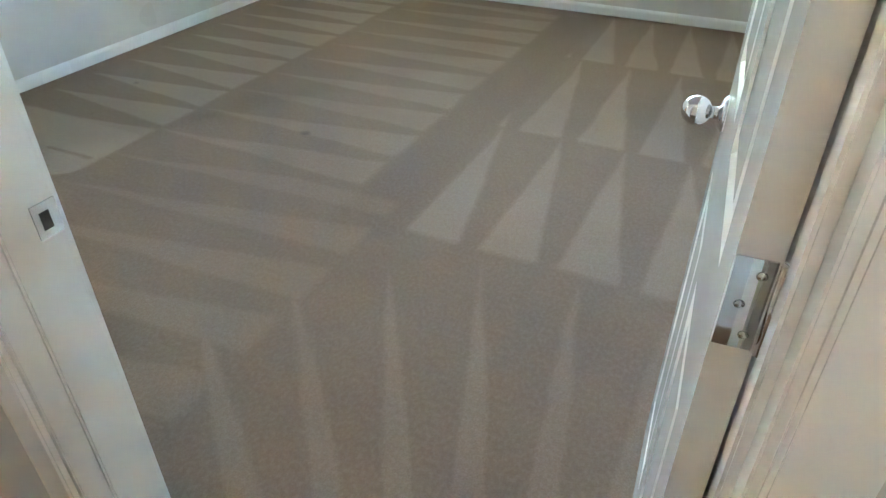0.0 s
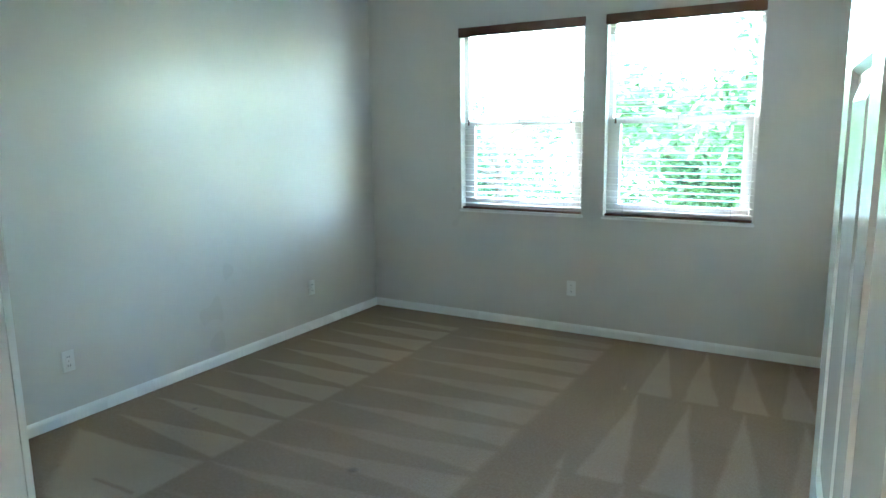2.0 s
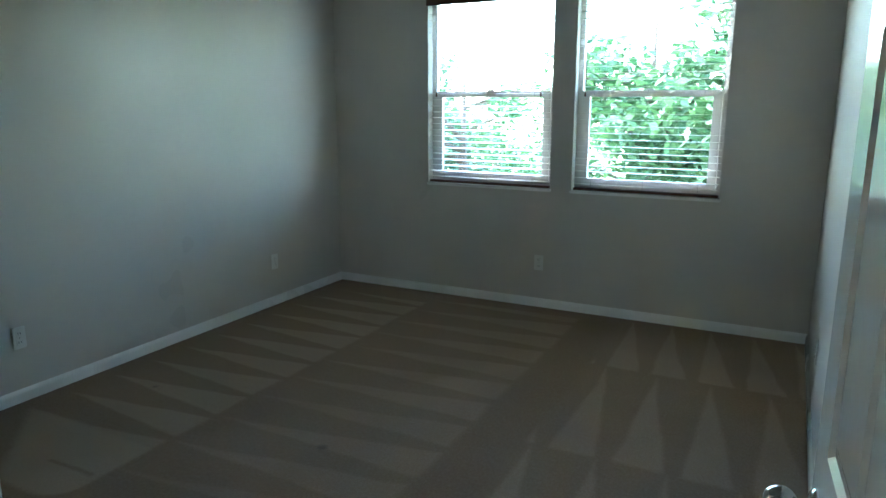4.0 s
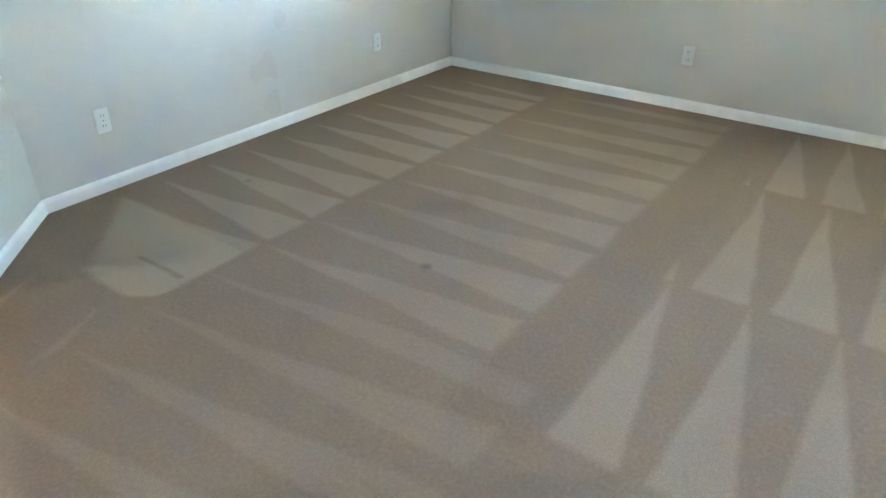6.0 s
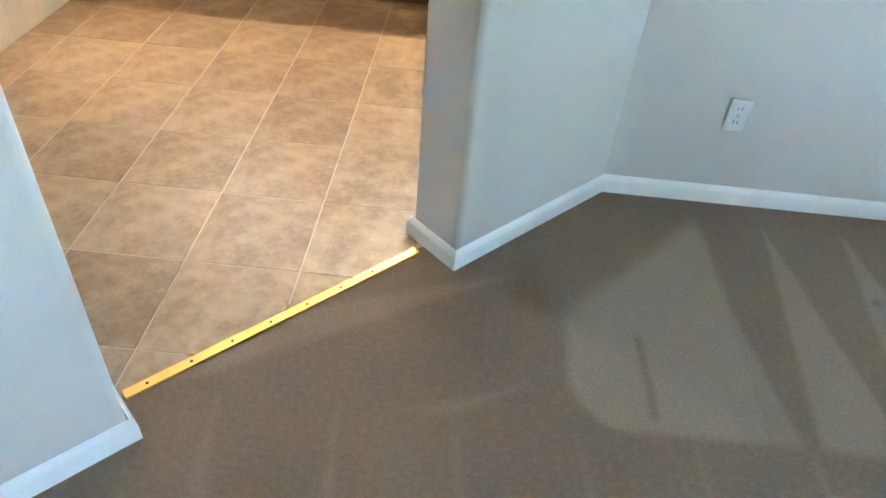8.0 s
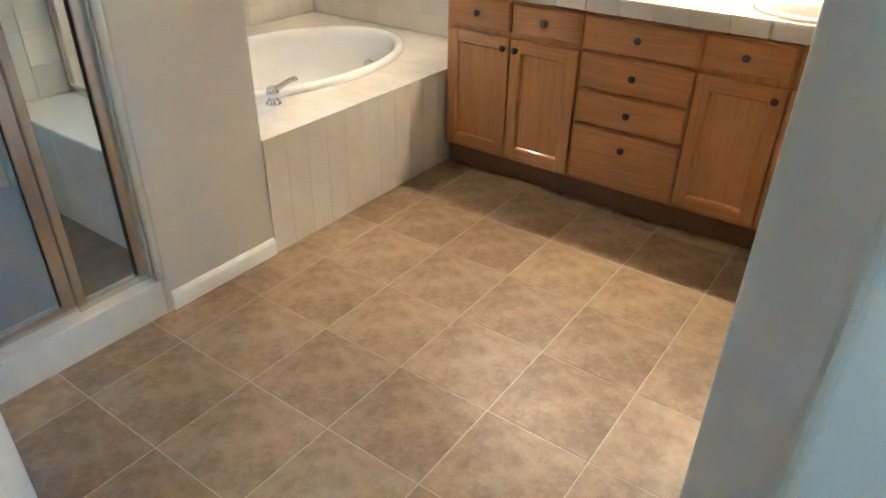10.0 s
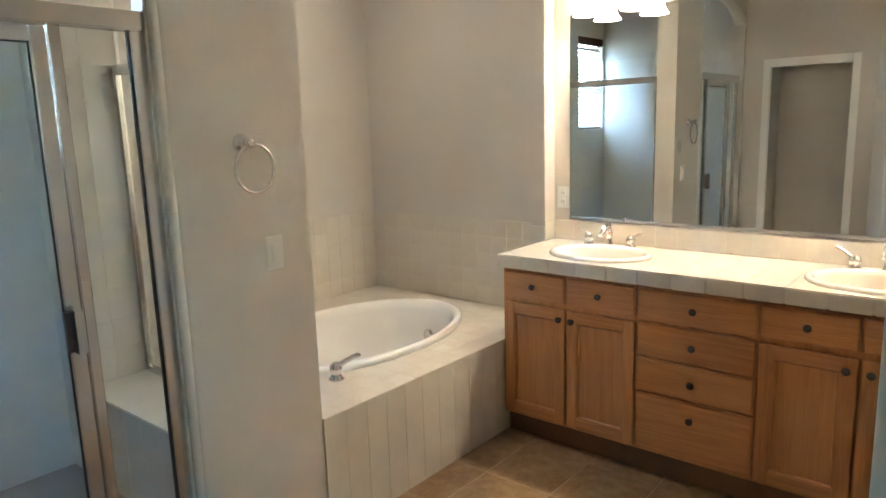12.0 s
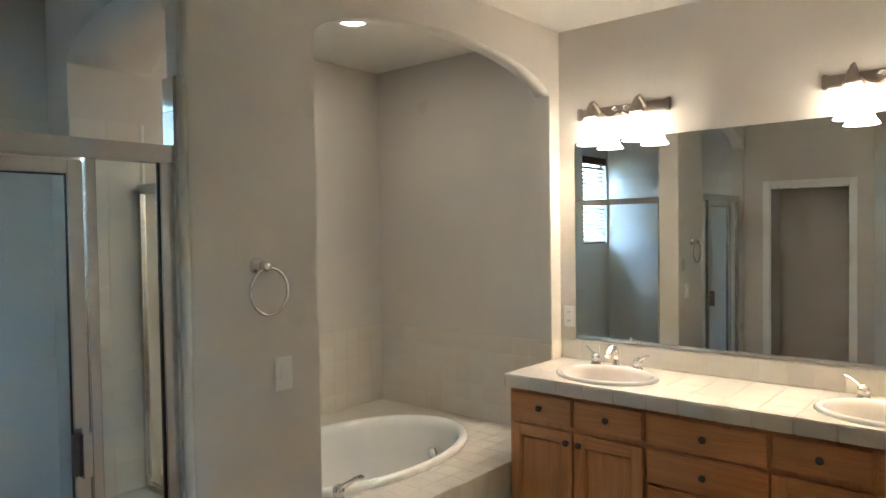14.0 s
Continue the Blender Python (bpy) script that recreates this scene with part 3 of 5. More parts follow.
# ---- bedroom ----
def window(i, x0, x1):
    """A single-hung window with a stool, a raised wood valance and open slats."""
    w = tagged(thing("window_%d" % i, "almond single-hung window with lowered wooden blinds", "window", (x0, NX, WZ0)), kind="structure")
    y0, y1, f = NX + 0.075, NX + 0.125, 0.055
    zm = 1.585
    part("window_frame", boxes((x0, y0, WZ0, x0 + 0.035, y1, WZ1), (x1 - 0.035, y0, WZ0, x1, y1, WZ1), (x0 + 0.035, y0, WZ0, x1 - 0.035, y1, WZ0 + 0.035), (x0 + 0.035, y0, WZ1 - 0.035, x1 - 0.035, y1, WZ1)), VINYLFRAME, w)
    a, b = x0 + 0.037, x1 - 0.037
    sash = part("lower_sash", boxes((a, y0 - 0.012, WZ0 + 0.037, a + f, y0 + 0.022, zm + 0.022), (b - f, y0 - 0.012, WZ0 + 0.037, b, y0 + 0.022, zm + 0.022),
                                    (a + f, y0 - 0.012, WZ0 + 0.037, b - f, y0 + 0.022, WZ0 + 0.085), (a + f, y0 - 0.012, zm - 0.022, b - f, y0 + 0.022, zm + 0.022)), VINYLFRAME, w)
    part("pane", box(a + f, y0 + 0.002, WZ0 + 0.085, b - f, y0 + 0.006, zm - 0.022), WINGLASS, sash).visible_shadow = False
    part("latch", box((a + b) / 2 - 0.03, y0 - 0.03, zm + 0.022, (a + b) / 2 + 0.03, y0 + 0.01, zm + 0.034, bevel=0.004), PLATE, sash)
    part("upper_pane", box(a, y0 + 0.030, zm, b, y0 + 0.034, WZ1 - 0.037), WINGLASS, w).visible_shadow = False
    part("window_sill", box(x0 - 0.012, NX - 0.014, WZ0 - 0.022, x1 + 0.012, NX + 0.074, WZ0 - 0.001, bevel=0.006), TRIM, w)
    bl = thing("wooden_blind", "lowered wooden blind with a dark brown valance and open slats", "blind", (x0, NX + 0.04, WZ0 + 0.005), "bedroom blinds")
    part("valance", box(x0 - 0.006, NX - 0.022, WZ1 - 0.058, x1 + 0.006, NX - 0.006, WZ1 + 0.012, bevel=0.004), WALNUT, bl, "dark brown wooden valance")
    part("headrail", box(x0 + 0.008, NX - 0.004, WZ1 - 0.05, x1 - 0.008, NX + 0.045, WZ1 - 0.004), WALNUT, bl)
    part("bottom_rail", box(x0 + 0.01, NX + 0.002, WZ0 + 0.004, x1 - 0.01, NX + 0.05, WZ0 + 0.02, bevel=0.003), WALNUT, bl, "dark brown bottom rail")
    n = 29
    step = (WZ1 - 0.07 - WZ0 - 0.045) / (n - 1)
    tilt = Matrix.Rotation(radians(4 if i == 1 else -1), 4, "X")
    me = mesh_of("slat", moved(box(x0 + 0.012 - x0, -0.024, -0.0014, x1 - 0.012 - x0, 0.024, 0.0014), tilt), SLAT)
    for k in range(n):
        piece("slat", me, bl, Matrix.Translation((x0, NX + 0.027, WZ0 + 0.045 + k * step + random.uniform(-0.002, 0.002))))
    for x in (x0 + 0.14, (x0 + x1) / 2, x1 - 0.14):
        part("ladder_cord", tube([(x, NX + 0.002, WZ0 + 0.02), (x, NX + 0.002, WZ1 - 0.06)], 0.0009, 5), WALNUT, bl)
        part("cord_button", box(x - 0.006, NX - 0.003, WZ0 + 0.004, x + 0.006, NX + 0.0015, WZ0 + 0.015), DARK, bl)
    part("tilt_wand", tube([(x0 + 0.075, NX - 0.004, WZ1 - 0.06), (x0 + 0.075, NX - 0.004, zm + 0.02)], 0.003, 6), WALNUT, bl)
    part("wand_tassel", moved(lathe([(0.004, 0), (0.008, 0.008), (0.005, 0.035), (0.002, 0.04)], 10), Matrix.Translation((x0 + 0.075, NX - 0.004, zm - 0.02))), WALNUT, bl)
    part("lift_cord", tube([(x1 - 0.09, NX - 0.003, WZ1 - 0.06), (x1 - 0.09, NX - 0.003, 1.60 if i == 1 else 1.86)], 0.0012, 5), SLAT, bl)
    part("cord_tassel", moved(lathe([(0.003, 0), (0.007, 0.006), (0.004, 0.03), (0.002, 0.035)], 10), Matrix.Translation((x1 - 0.09, NX - 0.003, 1.565 if i == 1 else 1.825))), WALNUT, bl)


window(1, *WINS[0])
window(2, *WINS[1])


def outlet(at, face, label):
    """A duplex outlet; face turns it from facing -y."""
    o = thing("wall_outlet", label, "outlet", (0, 0, 0), "wall outlets")
    part("plate", box(-0.036, -0.006, -0.058, 0.036, 0, 0.058, bevel=0.003), PLATE, o)
    for z in (-0.024, 0.024):
        s = part("socket", box(-0.016, -0.009, z - 0.017, 0.016, -0.006, z + 0.017, bevel=0.0025), PLATE, o)
        for x in (-0.006, 0.006):
            part("slot", box(x - 0.0012, -0.0096, z - 0.005, x + 0.0012, -0.0089, z + 0.006), DARK, s)
    part("screw", moved(lathe([(0.003, 0), (0.003, 0.001)], 8), Matrix.Translation((0, -0.0065, 0)) @ Matrix.Rotation(radians(90), 4, "X")), ALU, o)
    o.matrix_basis = Matrix.Translation(at) @ Matrix.Rotation(radians(face), 4, "Z")
    return o


OUT = "white duplex wall outlet above the baseboard"
outlet((-1.832, NX, 0.343), 0, OUT)
outlet((WX, 4.20, 0.335), 90, OUT)
outlet((WX, 2.237, 0.340), 90, OUT)
outlet((0.0, 3.9, 0.335), -90, OUT)
outlet((VX, -0.538, 1.173), 90, "white duplex outlet on the wall beside the mirror")

# doorway frame and open door
JL, JR, JH = -0.880, -0.013, 2.055
fr = tagged(thing("door_frame_1", "white painted bedroom door frame with strike plate and hinges", "door frame", (JL, 0.59, 0)), kind="structure")
part("jamb", box(JL - 0.035, 0.476, 0, JL, 0.604, JH, bevel=0.002), TRIM, fr)
part("jamb", box(JR, 0.476, 0, JR + 0.025, 0.604, JH, bevel=0.002), TRIM, fr)
part("head_jamb", box(JL - 0.035, 0.476, JH, JR + 0.025, 0.604, JH + 0.03), TRIM, fr)
part("stop", box(JL, 0.515, 0, JL + 0.011, 0.562, JH - 0.001, bevel=0.003), TRIM, fr)
part("stop", box(JR - 0.011, 0.515, 0, JR, 0.562, JH - 0.001, bevel=0.003), TRIM, fr)
for yy, ye in ((0.604, 0.618), (0.462, 0.476)):
    part("casing", boxes((JL - 0.068, yy, 0, JL - 0.008, ye, JH + 0.06), bevel=0.004), TRIM, fr)
    if yy < 0.5:
        part("casing", box(JR + 0.008, yy, 0, JR + 0.066, ye, JH + 0.06, bevel=0.004), TRIM, fr)
    part("head_casing", box(JL - 0.008, yy, JH + 0.006, JR + 0.008, ye, JH + 0.06, bevel=0.004), TRIM, fr)
sp = part("strike_plate", box(JL, 0.566, 0.900, JL + 0.0022, 0.6045, 0.952, bevel=0.001), ALU, fr, "brushed metal strike plate")
part("latch_hole", box(JL + 0.0023, 0.576, 0.912, JL + 0.0028, 0.590, 0.938), DARK, sp)
for z in (0.26, 1.06, 1.84):
    hg = part("hinge_leaf", box(JR - 0.003, 0.566, z - 0.045, JR - 0.0006, 0.606, z + 0.045, bevel=0.001), CHROME, fr, "shiny metal hinge leaf")
    for dz in (-0.03, 0.0, 0.03):
        part("hinge_screw", moved(lathe([(0.0045, 0), (0.004, 0.0012)], 10), Matrix.Translation((JR - 0.003, 0.584, z + dz)) @ Matrix.Rotation(radians(-90), 4, "Y")), ALU, hg)

LW, LH, LT = 0.815, 2.03, 0.035
dr = tagged(thing("door_1", "white six-panel door standing open, with a chrome knob", "door", (0, 0, 0)), kind="structure")


def panelled(x0, x1, z0, z1, face, depth):
    """A raised panel: a sunk moulding and a raised field, on the face y = face."""
    bm = bmesh.new()
    s = 1 if depth > 0 else -1
    rings = []
    for inset, d in ((0.0, 0.0), (0.010, -0.008), (0.022, -0.008), (0.045, -0.001), (0.050, -0.001)):
        rings.append([bm.verts.new((x, face + s * d, z)) for x, z in ((x0 + inset, z0 + inset), (x1 - inset, z0 + inset), (x1 - inset, z1 - inset), (x0 + inset, z1 - inset))])
    for A, B in zip(rings, rings[1:]):
        for k in range(4):
            bm.faces.new((A[k], A[(k + 1) % 4], B[(k + 1) % 4], B[k]))
    bm.faces.new(rings[-1])
    bmesh.ops.recalc_face_normals(bm, faces=bm.faces)
    return bm


cols = ((0.105, 0.360), (0.455, 0.710))
rowsz = ((0.22, 0.82), (1.02, 1.62), (1.72, 1.92))
lf = bmesh.new()
xs = [0, 0.105, 0.360, 0.455, 0.710, LW]
zs = [0.012, 0.22, 0.82, 1.02, 1.62, 1.72, 1.92, LH]
for i in range(5):
    for j in range(7):
        if i in (1, 3) and j in (1, 3, 5):
            bx(lf, xs[i], 0.009, zs[j], xs[i + 1], LT - 0.009, zs[j + 1])
        else:
            bx(lf, xs[i], 0, zs[j], xs[i + 1], LT, zs[j + 1])
bmesh.ops.remove_doubles(lf, verts=lf.verts, dist=0.0001)
leaf = part("leaf", lf, DOORP, dr)
for x0, x1 in cols:
    for z0, z1 in rowsz:
        part("panel", panelled(x0, x1, z0, z1, LT, 1), DOORP, leaf)
        part("panel", panelled(x0, x1, z0, z1, 0.0, -1), DOORP, leaf)
for sgn, y in ((1, LT), (-1, 0.0)):
    kb = lathe([(0.032, 0.0), (0.032, 0.004), (0.026, 0.009), (0.012, 0.013), (0.010, 0.026)] + [(0.0265 * math.sin(radians(a)), 0.0505 - 0.0265 * math.cos(radians(a))) for a in range(28, 180, 12)] + [(0.002, 0.0769)], 28)
    moved(kb, Matrix.Translation((LW - 0.062, y, 0.912)) @ Matrix.Rotation(radians(-90 * sgn), 4, "X"))
    part("knob", kb, CHROME, dr, "round chrome door knob")
part("latch_plate", box(LW, 0.006, 0.882, LW + 0.0018, LT - 0.006, 0.942), ALU, dr)
for z in (0.26, 1.06, 1.84):
    dl = part("door_hinge_leaf", box(-0.0018, 0.003, z - 0.045, -0.0002, 0.034, z + 0.045), CHROME, dr, "shiny metal hinge leaf")
    for dz, dy in ((-0.03, 0.012), (0.0, 0.022), (0.03, 0.012)):
        part("hinge_screw", moved(lathe([(0.0045, 0), (0.003, 0.0012)], 10), Matrix.Translation((-0.0018, dy, z + dz)) @ Matrix.Rotation(radians(-90), 4, "Y")), ALU, dl)
    part("hinge_barrel", moved(lathe([(0.006, -0.045), (0.006, 0.045)], 12), Matrix.Translation((-0.003, -0.004, z))), CHROME, dr)
dr.matrix_basis = Matrix.Translation((-0.022, 0.612, 0)) @ Matrix.Rotation(radians(94.2), 4, "Z")

# ceiling fan pull over the far end of the bedroom
fan = thing("pull_chain", "thin metal pull chain hanging from the bedroom ceiling", "pull chain", (-1.883, 3.15, 2.20))
part("chain", tube([(-1.883, 3.15, 2.225), (-1.883, 3.15, H - 0.002)], 0.0014, 6), NICKEL, fan)
part("bead", moved(lathe([(0.003, 0), (0.009, 0.006), (0.011, 0.014), (0.008, 0.022), (0.002, 0.026)], 14), Matrix.Translation((-1.883, 3.15, 2.200))), PLATE, fan)


# ---- bathroom ----
def knob(at, parent):
    k = lathe([(0.007, 0), (0.006, 0.012), (0.013, 0.017), (0.0155, 0.023), (0.013, 0.028), (0.005, 0.031)], 18)
    part("knob", moved(k, Matrix.Translation(at) @ Matrix.Rotation(radians(90), 4, "Y")), KNOBM, parent, "dark pewter knob")


FX = -5.165         # front of doors and drawers
CX = FX - 0.019     # front of the carcass


def slab_front(y0, y1, z0, z1):
    bm = box(CX + 0.0005, y0, z0, FX, y1, z1)
    top = [e for e in bm.edges if all(abs(v.co.x - FX) < 1e-6 for v in e.verts)]
    bmesh.ops.bevel(bm, geom=top, offset=0.007, segments=3, affect="EDGES")
    return bm


def drawer(y0, y1, z0, z1, parent, kz=None):
    d = part("drawer", slab_front(y0, y1, z0, z1), OAK_H, parent)
    knob((FX - 0.001, (y0 + y1) / 2, kz or (z0 + z1) / 2), d)


def cab_door(y0, y1, z0, z1, ky, parent):
    """A framed door: stiles, rails and a recessed flat panel."""
    f = 0.052
    st = boxes((CX + 0.0005, y0, z0, FX, y0 + f, z1), (CX + 0.0005, y1 - f, z0, FX, y1, z1), bevel=0.003)
    d = part("door", st, OAK_V, parent)
    for q0, q1 in ((z0, z0 + f), (z1 - f, z1)):
        part("rail", box(CX + 0.0005, y0 + f, q0, FX - 0.0006, y1 - f, q1, bevel=0.002), OAK_H, d)
    bm = bmesh.new()
    a, b, c, e = y0 + f - 0.001, y1 - f + 0.001, z0 + f - 0.001, z1 - f + 0.001
    rings = []
    for i, x in ((0, FX - 0.003), (0.006, FX - 0.004), (0.012, FX - 0.012), (0.014, FX - 0.012)):
        rings.append([bm.verts.new((x, p, q)) for p, q in ((a + i, c + i), (b - i, c + i), (b - i, e - i), (a + i, e - i))])
    for A, B in zip(rings, rings[1:]):
        for k in range(4):
            bm.faces.new((A[k], A[(k + 1) % 4], B[(k + 1) % 4], B[k]))
    bm.faces.new(rings[-1])
    part("panel", bm, OAK_V, d)
    knob((FX - 0.001, ky, z1 - 0.045), d)


def carcass(y0, y1, parent):
    part("body", box(VX + 0.002, y0, 0.116, CX, y1, 0.876), OAK_V, parent)
    part("plinth", box(VX + 0.002, y0, 0.0, TX, y1, 0.115), OAK_SHADED, parent, "recessed oak plinth with toe-kick shade in its colour")


TX = -5.225         # face of the recessed plinth
DOORTOP, DOORBOT = 0.706, 0.132
DRAW0, DRAW1 = 0.733, 0.866
c1 = thing("vanity_cabinet", "honey oak sink cabinet with two doors and two drawer fronts", "cabinet", (-5.43, -0.22, 0), "vanity cabinets")
carcass(-0.578, 0.1285, c1)
drawer(-0.562, -0.225, DRAW0, DRAW1, c1)
drawer(-0.214, 0.122, DRAW0, DRAW1, c1)
cab_door(-0.562, -0.225, DOORBOT, DOORTOP, -0.247, c1)
cab_door(-0.214, 0.122, DOORBOT, DOORTOP, -0.182, c1)
c2 = thing("drawer_cabinet", "honey oak cabinet with a stack of four drawers", "cabinet", (-5.43, 0.38, 0), "vanity cabinets")
carcass(0.1295, 0.6305, c2)
for z0, z1 in ((0.724, 0.866), (0.563, 0.713), (0.403, 0.552), (0.134, 0.392)):
    drawer(0.135, 0.626, z0, z1, c2, 0.318 if z0 < 0.2 else None)
c3 = thing("vanity_cabinet", "honey oak sink cabinet with two doors and two drawer fronts", "cabinet", (-5.43, 0.94, 0), "vanity cabinets")
carcass(0.6315, 1.2575, c3)
drawer(0.637, 0.972, DRAW0, DRAW1, c3)
drawer(0.983, 1.250, DRAW0, DRAW1, c3)
cab_door(0.637, 0.972, DOORBOT, DOORTOP, 0.938, c3)
cab_door(0.983, 1.250, DOORBOT, DOORTOP, 1.016, c3)

# worktop with two oval basins
CZ = 0.942
CF = -5.145          # front of the worktop's edge tiles
SINKS = ((-5.392, -0.165), (-5.392, 0.985))
SA, SB = 0.195, 0.25
top = thing("worktop", "cream tiled vanity worktop with a tiled front edge", "worktop", (-5.42, 0.33, 0.88))
for i, (y0, y1) in enumerate(((-0.582, 0.38), (0.3805, 1.2575))):
    sx, sy = SINKS[i]
    part("slab", slab_with_hole(VX + 0.002, y0, CF - 0.016, y1, 0.880, CZ - 0.0012, sx, sy, SA - 0.02, SB - 0.02), GROUT, top)
part("splash_bed", box(VX + 0.002, -0.582, CZ + 0.001, VX + 0.0128, 1.2575, 1.047), GROUT, top)


def counter_tiles():
    w, g = 0.1445, 0.0009
    for i in range(4):
        for j in range(13):
            x1 = CF - 0.019 - i * w
            x0, y0 = max(x1 - w + g, VX + 0.0085), -0.581 + j * w
            y1 = min(y0 + w - g, 1.256)
            if x1 - x0 < 0.01 or y1 - y0 < 0.01:
                continue
            poly = [(x0, y0), (x1, y0), (x1, y1), (x0, y1)]
            for sx, sy in SINKS:
                dx, dy = (x0 + x1) / 2 - sx, (y0 + y1) / 2 - sy
                k = math.hypot(dx / SA, dy / SB)
                if k < 1.75:
                    n = V(dx / SA ** 2, dy / SB ** 2, 0)
                    n.normalize()
                    c = math.hypot(n.x * SA, n.y * SB) * 0.97
                    poly = clip(poly, -n.x, -n.y, -(c + n.x * sx + n.y * sy))
            if len(poly) < 3:
                continue
            part("tile", prism(poly, CZ - 0.006, CZ), TILE, top)
    for j in range(13):
        y0 = -0.581 + j * w
        y1 = min(y0 + w - g, 1.256)
        if y1 - y0 > 0.02:
            part("edge_tile", box(CF - 0.0155, y0, 0.879, CF, y1, CZ + 0.002, bevel=0.005), TILE, top)


counter_tiles()
for j in range(4):
    x0 = VX + 0.01 + j * 0.1445
    part("edge_tile", box(x0, -0.598, 0.879, min(x0 + 0.1415, CF - 0.001), -0.5825, CZ + 0.002, bevel=0.005), TILE, top)
tile_field(top, (VX + 0.008, -0.582, CZ + 0.002), (0, 1, 0), (0, 0, 1), 16, 1, 0.1145, 0.104, TILE)

for sx, sy in SINKS:
    s = thing("basin", "white oval self-rimming porcelain basin in the worktop", "sink", (sx, sy, CZ), "vanity basins")
    prof = [(1.0, 0.0005), (1.0, 0.008), (0.975, 0.016), (0.93, 0.018), (0.875, 0.012), (0.845, -0.006), (0.80, -0.045), (0.68, -0.095), (0.45, -0.128), (0.12, -0.138), (0.10, -0.138)]
    part("bowl", moved(lathe(prof, 56, SA, SB, caps=False), Matrix.Translation((sx, sy, CZ))), PORCELAIN, s)
    part("drain", moved(lathe([(0.024, 0.0), (0.024, 0.003), (0.012, 0.001)], 20), Matrix.Translation((sx, sy, CZ - 0.139))), CHROME, s)


def lever(bm, x, y, z, ang, s=1.0, k=0.7):
    """A bell-shaped handle base with a curled lever."""
    m = Matrix.Translation((x, y, z)) @ Matrix.Scale(s, 4)
    lathe([(0.028, 0), (0.028, 0.006), (0.024, 0.012), (0.019, 0.020), (0.0185, 0.028), (0.023, 0.034), (0.0235, 0.046), (0.019, 0.056), (0.010, 0.063), (0.002, 0.065)], 24, bm=bm)
    c, n = math.cos(ang), math.sin(ang)
    tube([(c * r, n * r, h) for r, h in ((0.0, 0.046), (0.02, 0.056), (0.04, 0.068), (0.06, 0.079), (0.078, 0.084), (0.088, 0.082))], [q * k for q in (0.012, 0.011, 0.0095, 0.009, 0.0095, 0.005)], 12, bm=bm)
    return moved(bm, m)


def faucet(y):
    x = VX + 0.095
    f = thing("basin_faucet", "chrome widespread faucet with two lever handles", "faucet", (x, y, CZ), "basin faucets")
    b = lathe([(0.025, 0), (0.025, 0.005), (0.019, 0.012), (0.0145, 0.03), (0.014, 0.05)], 20)
    tube([(0, 0, 0.045), (0, 0, 0.075), (0.012, 0, 0.094), (0.035, 0, 0.104), (0.062, 0, 0.10), (0.085, 0, 0.083), (0.095, 0, 0.066)], [0.017, 0.0175, 0.018, 0.0175, 0.016, 0.0145, 0.0135], 16, bm=b)
    part("spout", moved(b, Matrix.Translation((x, y, CZ))), CHROME, f)
    part("lift_rod", moved(lathe([(0.003, 0), (0.003, 0.04), (0.006, 0.044), (0.004, 0.052)], 10), Matrix.Translation((x - 0.01, y, CZ + 0.085))), CHROME, f)
    part("handle", lever(bmesh.new(), x, y - 0.115, CZ, radians(-115)), CHROME, f)
    part("handle", lever(bmesh.new(), x, y + 0.115, CZ, radians(65)), CHROME, f)


faucet(-0.218)
faucet(0.985)

# mirror
mz0, mz1, my0, my1 = 1.060, 2.115, -0.497, 1.235
mi = thing("wall_mirror", "large frameless vanity mirror fixed to the wall", "mirror", (VX, 0.37, mz0))
part("glass", box(VX + 0.001, my0, mz0 + 0.004, VX + 0.006, my1, mz1), MIRROR, mi)
part("channel", boxes((VX + 0.0005, my0, mz0 - 0.002, VX + 0.011, my1, mz0 + 0.003), (VX + 0.0072, my0, mz0 + 0.003, VX + 0.011, my1, mz0 + 0.012)), ALU, mi)


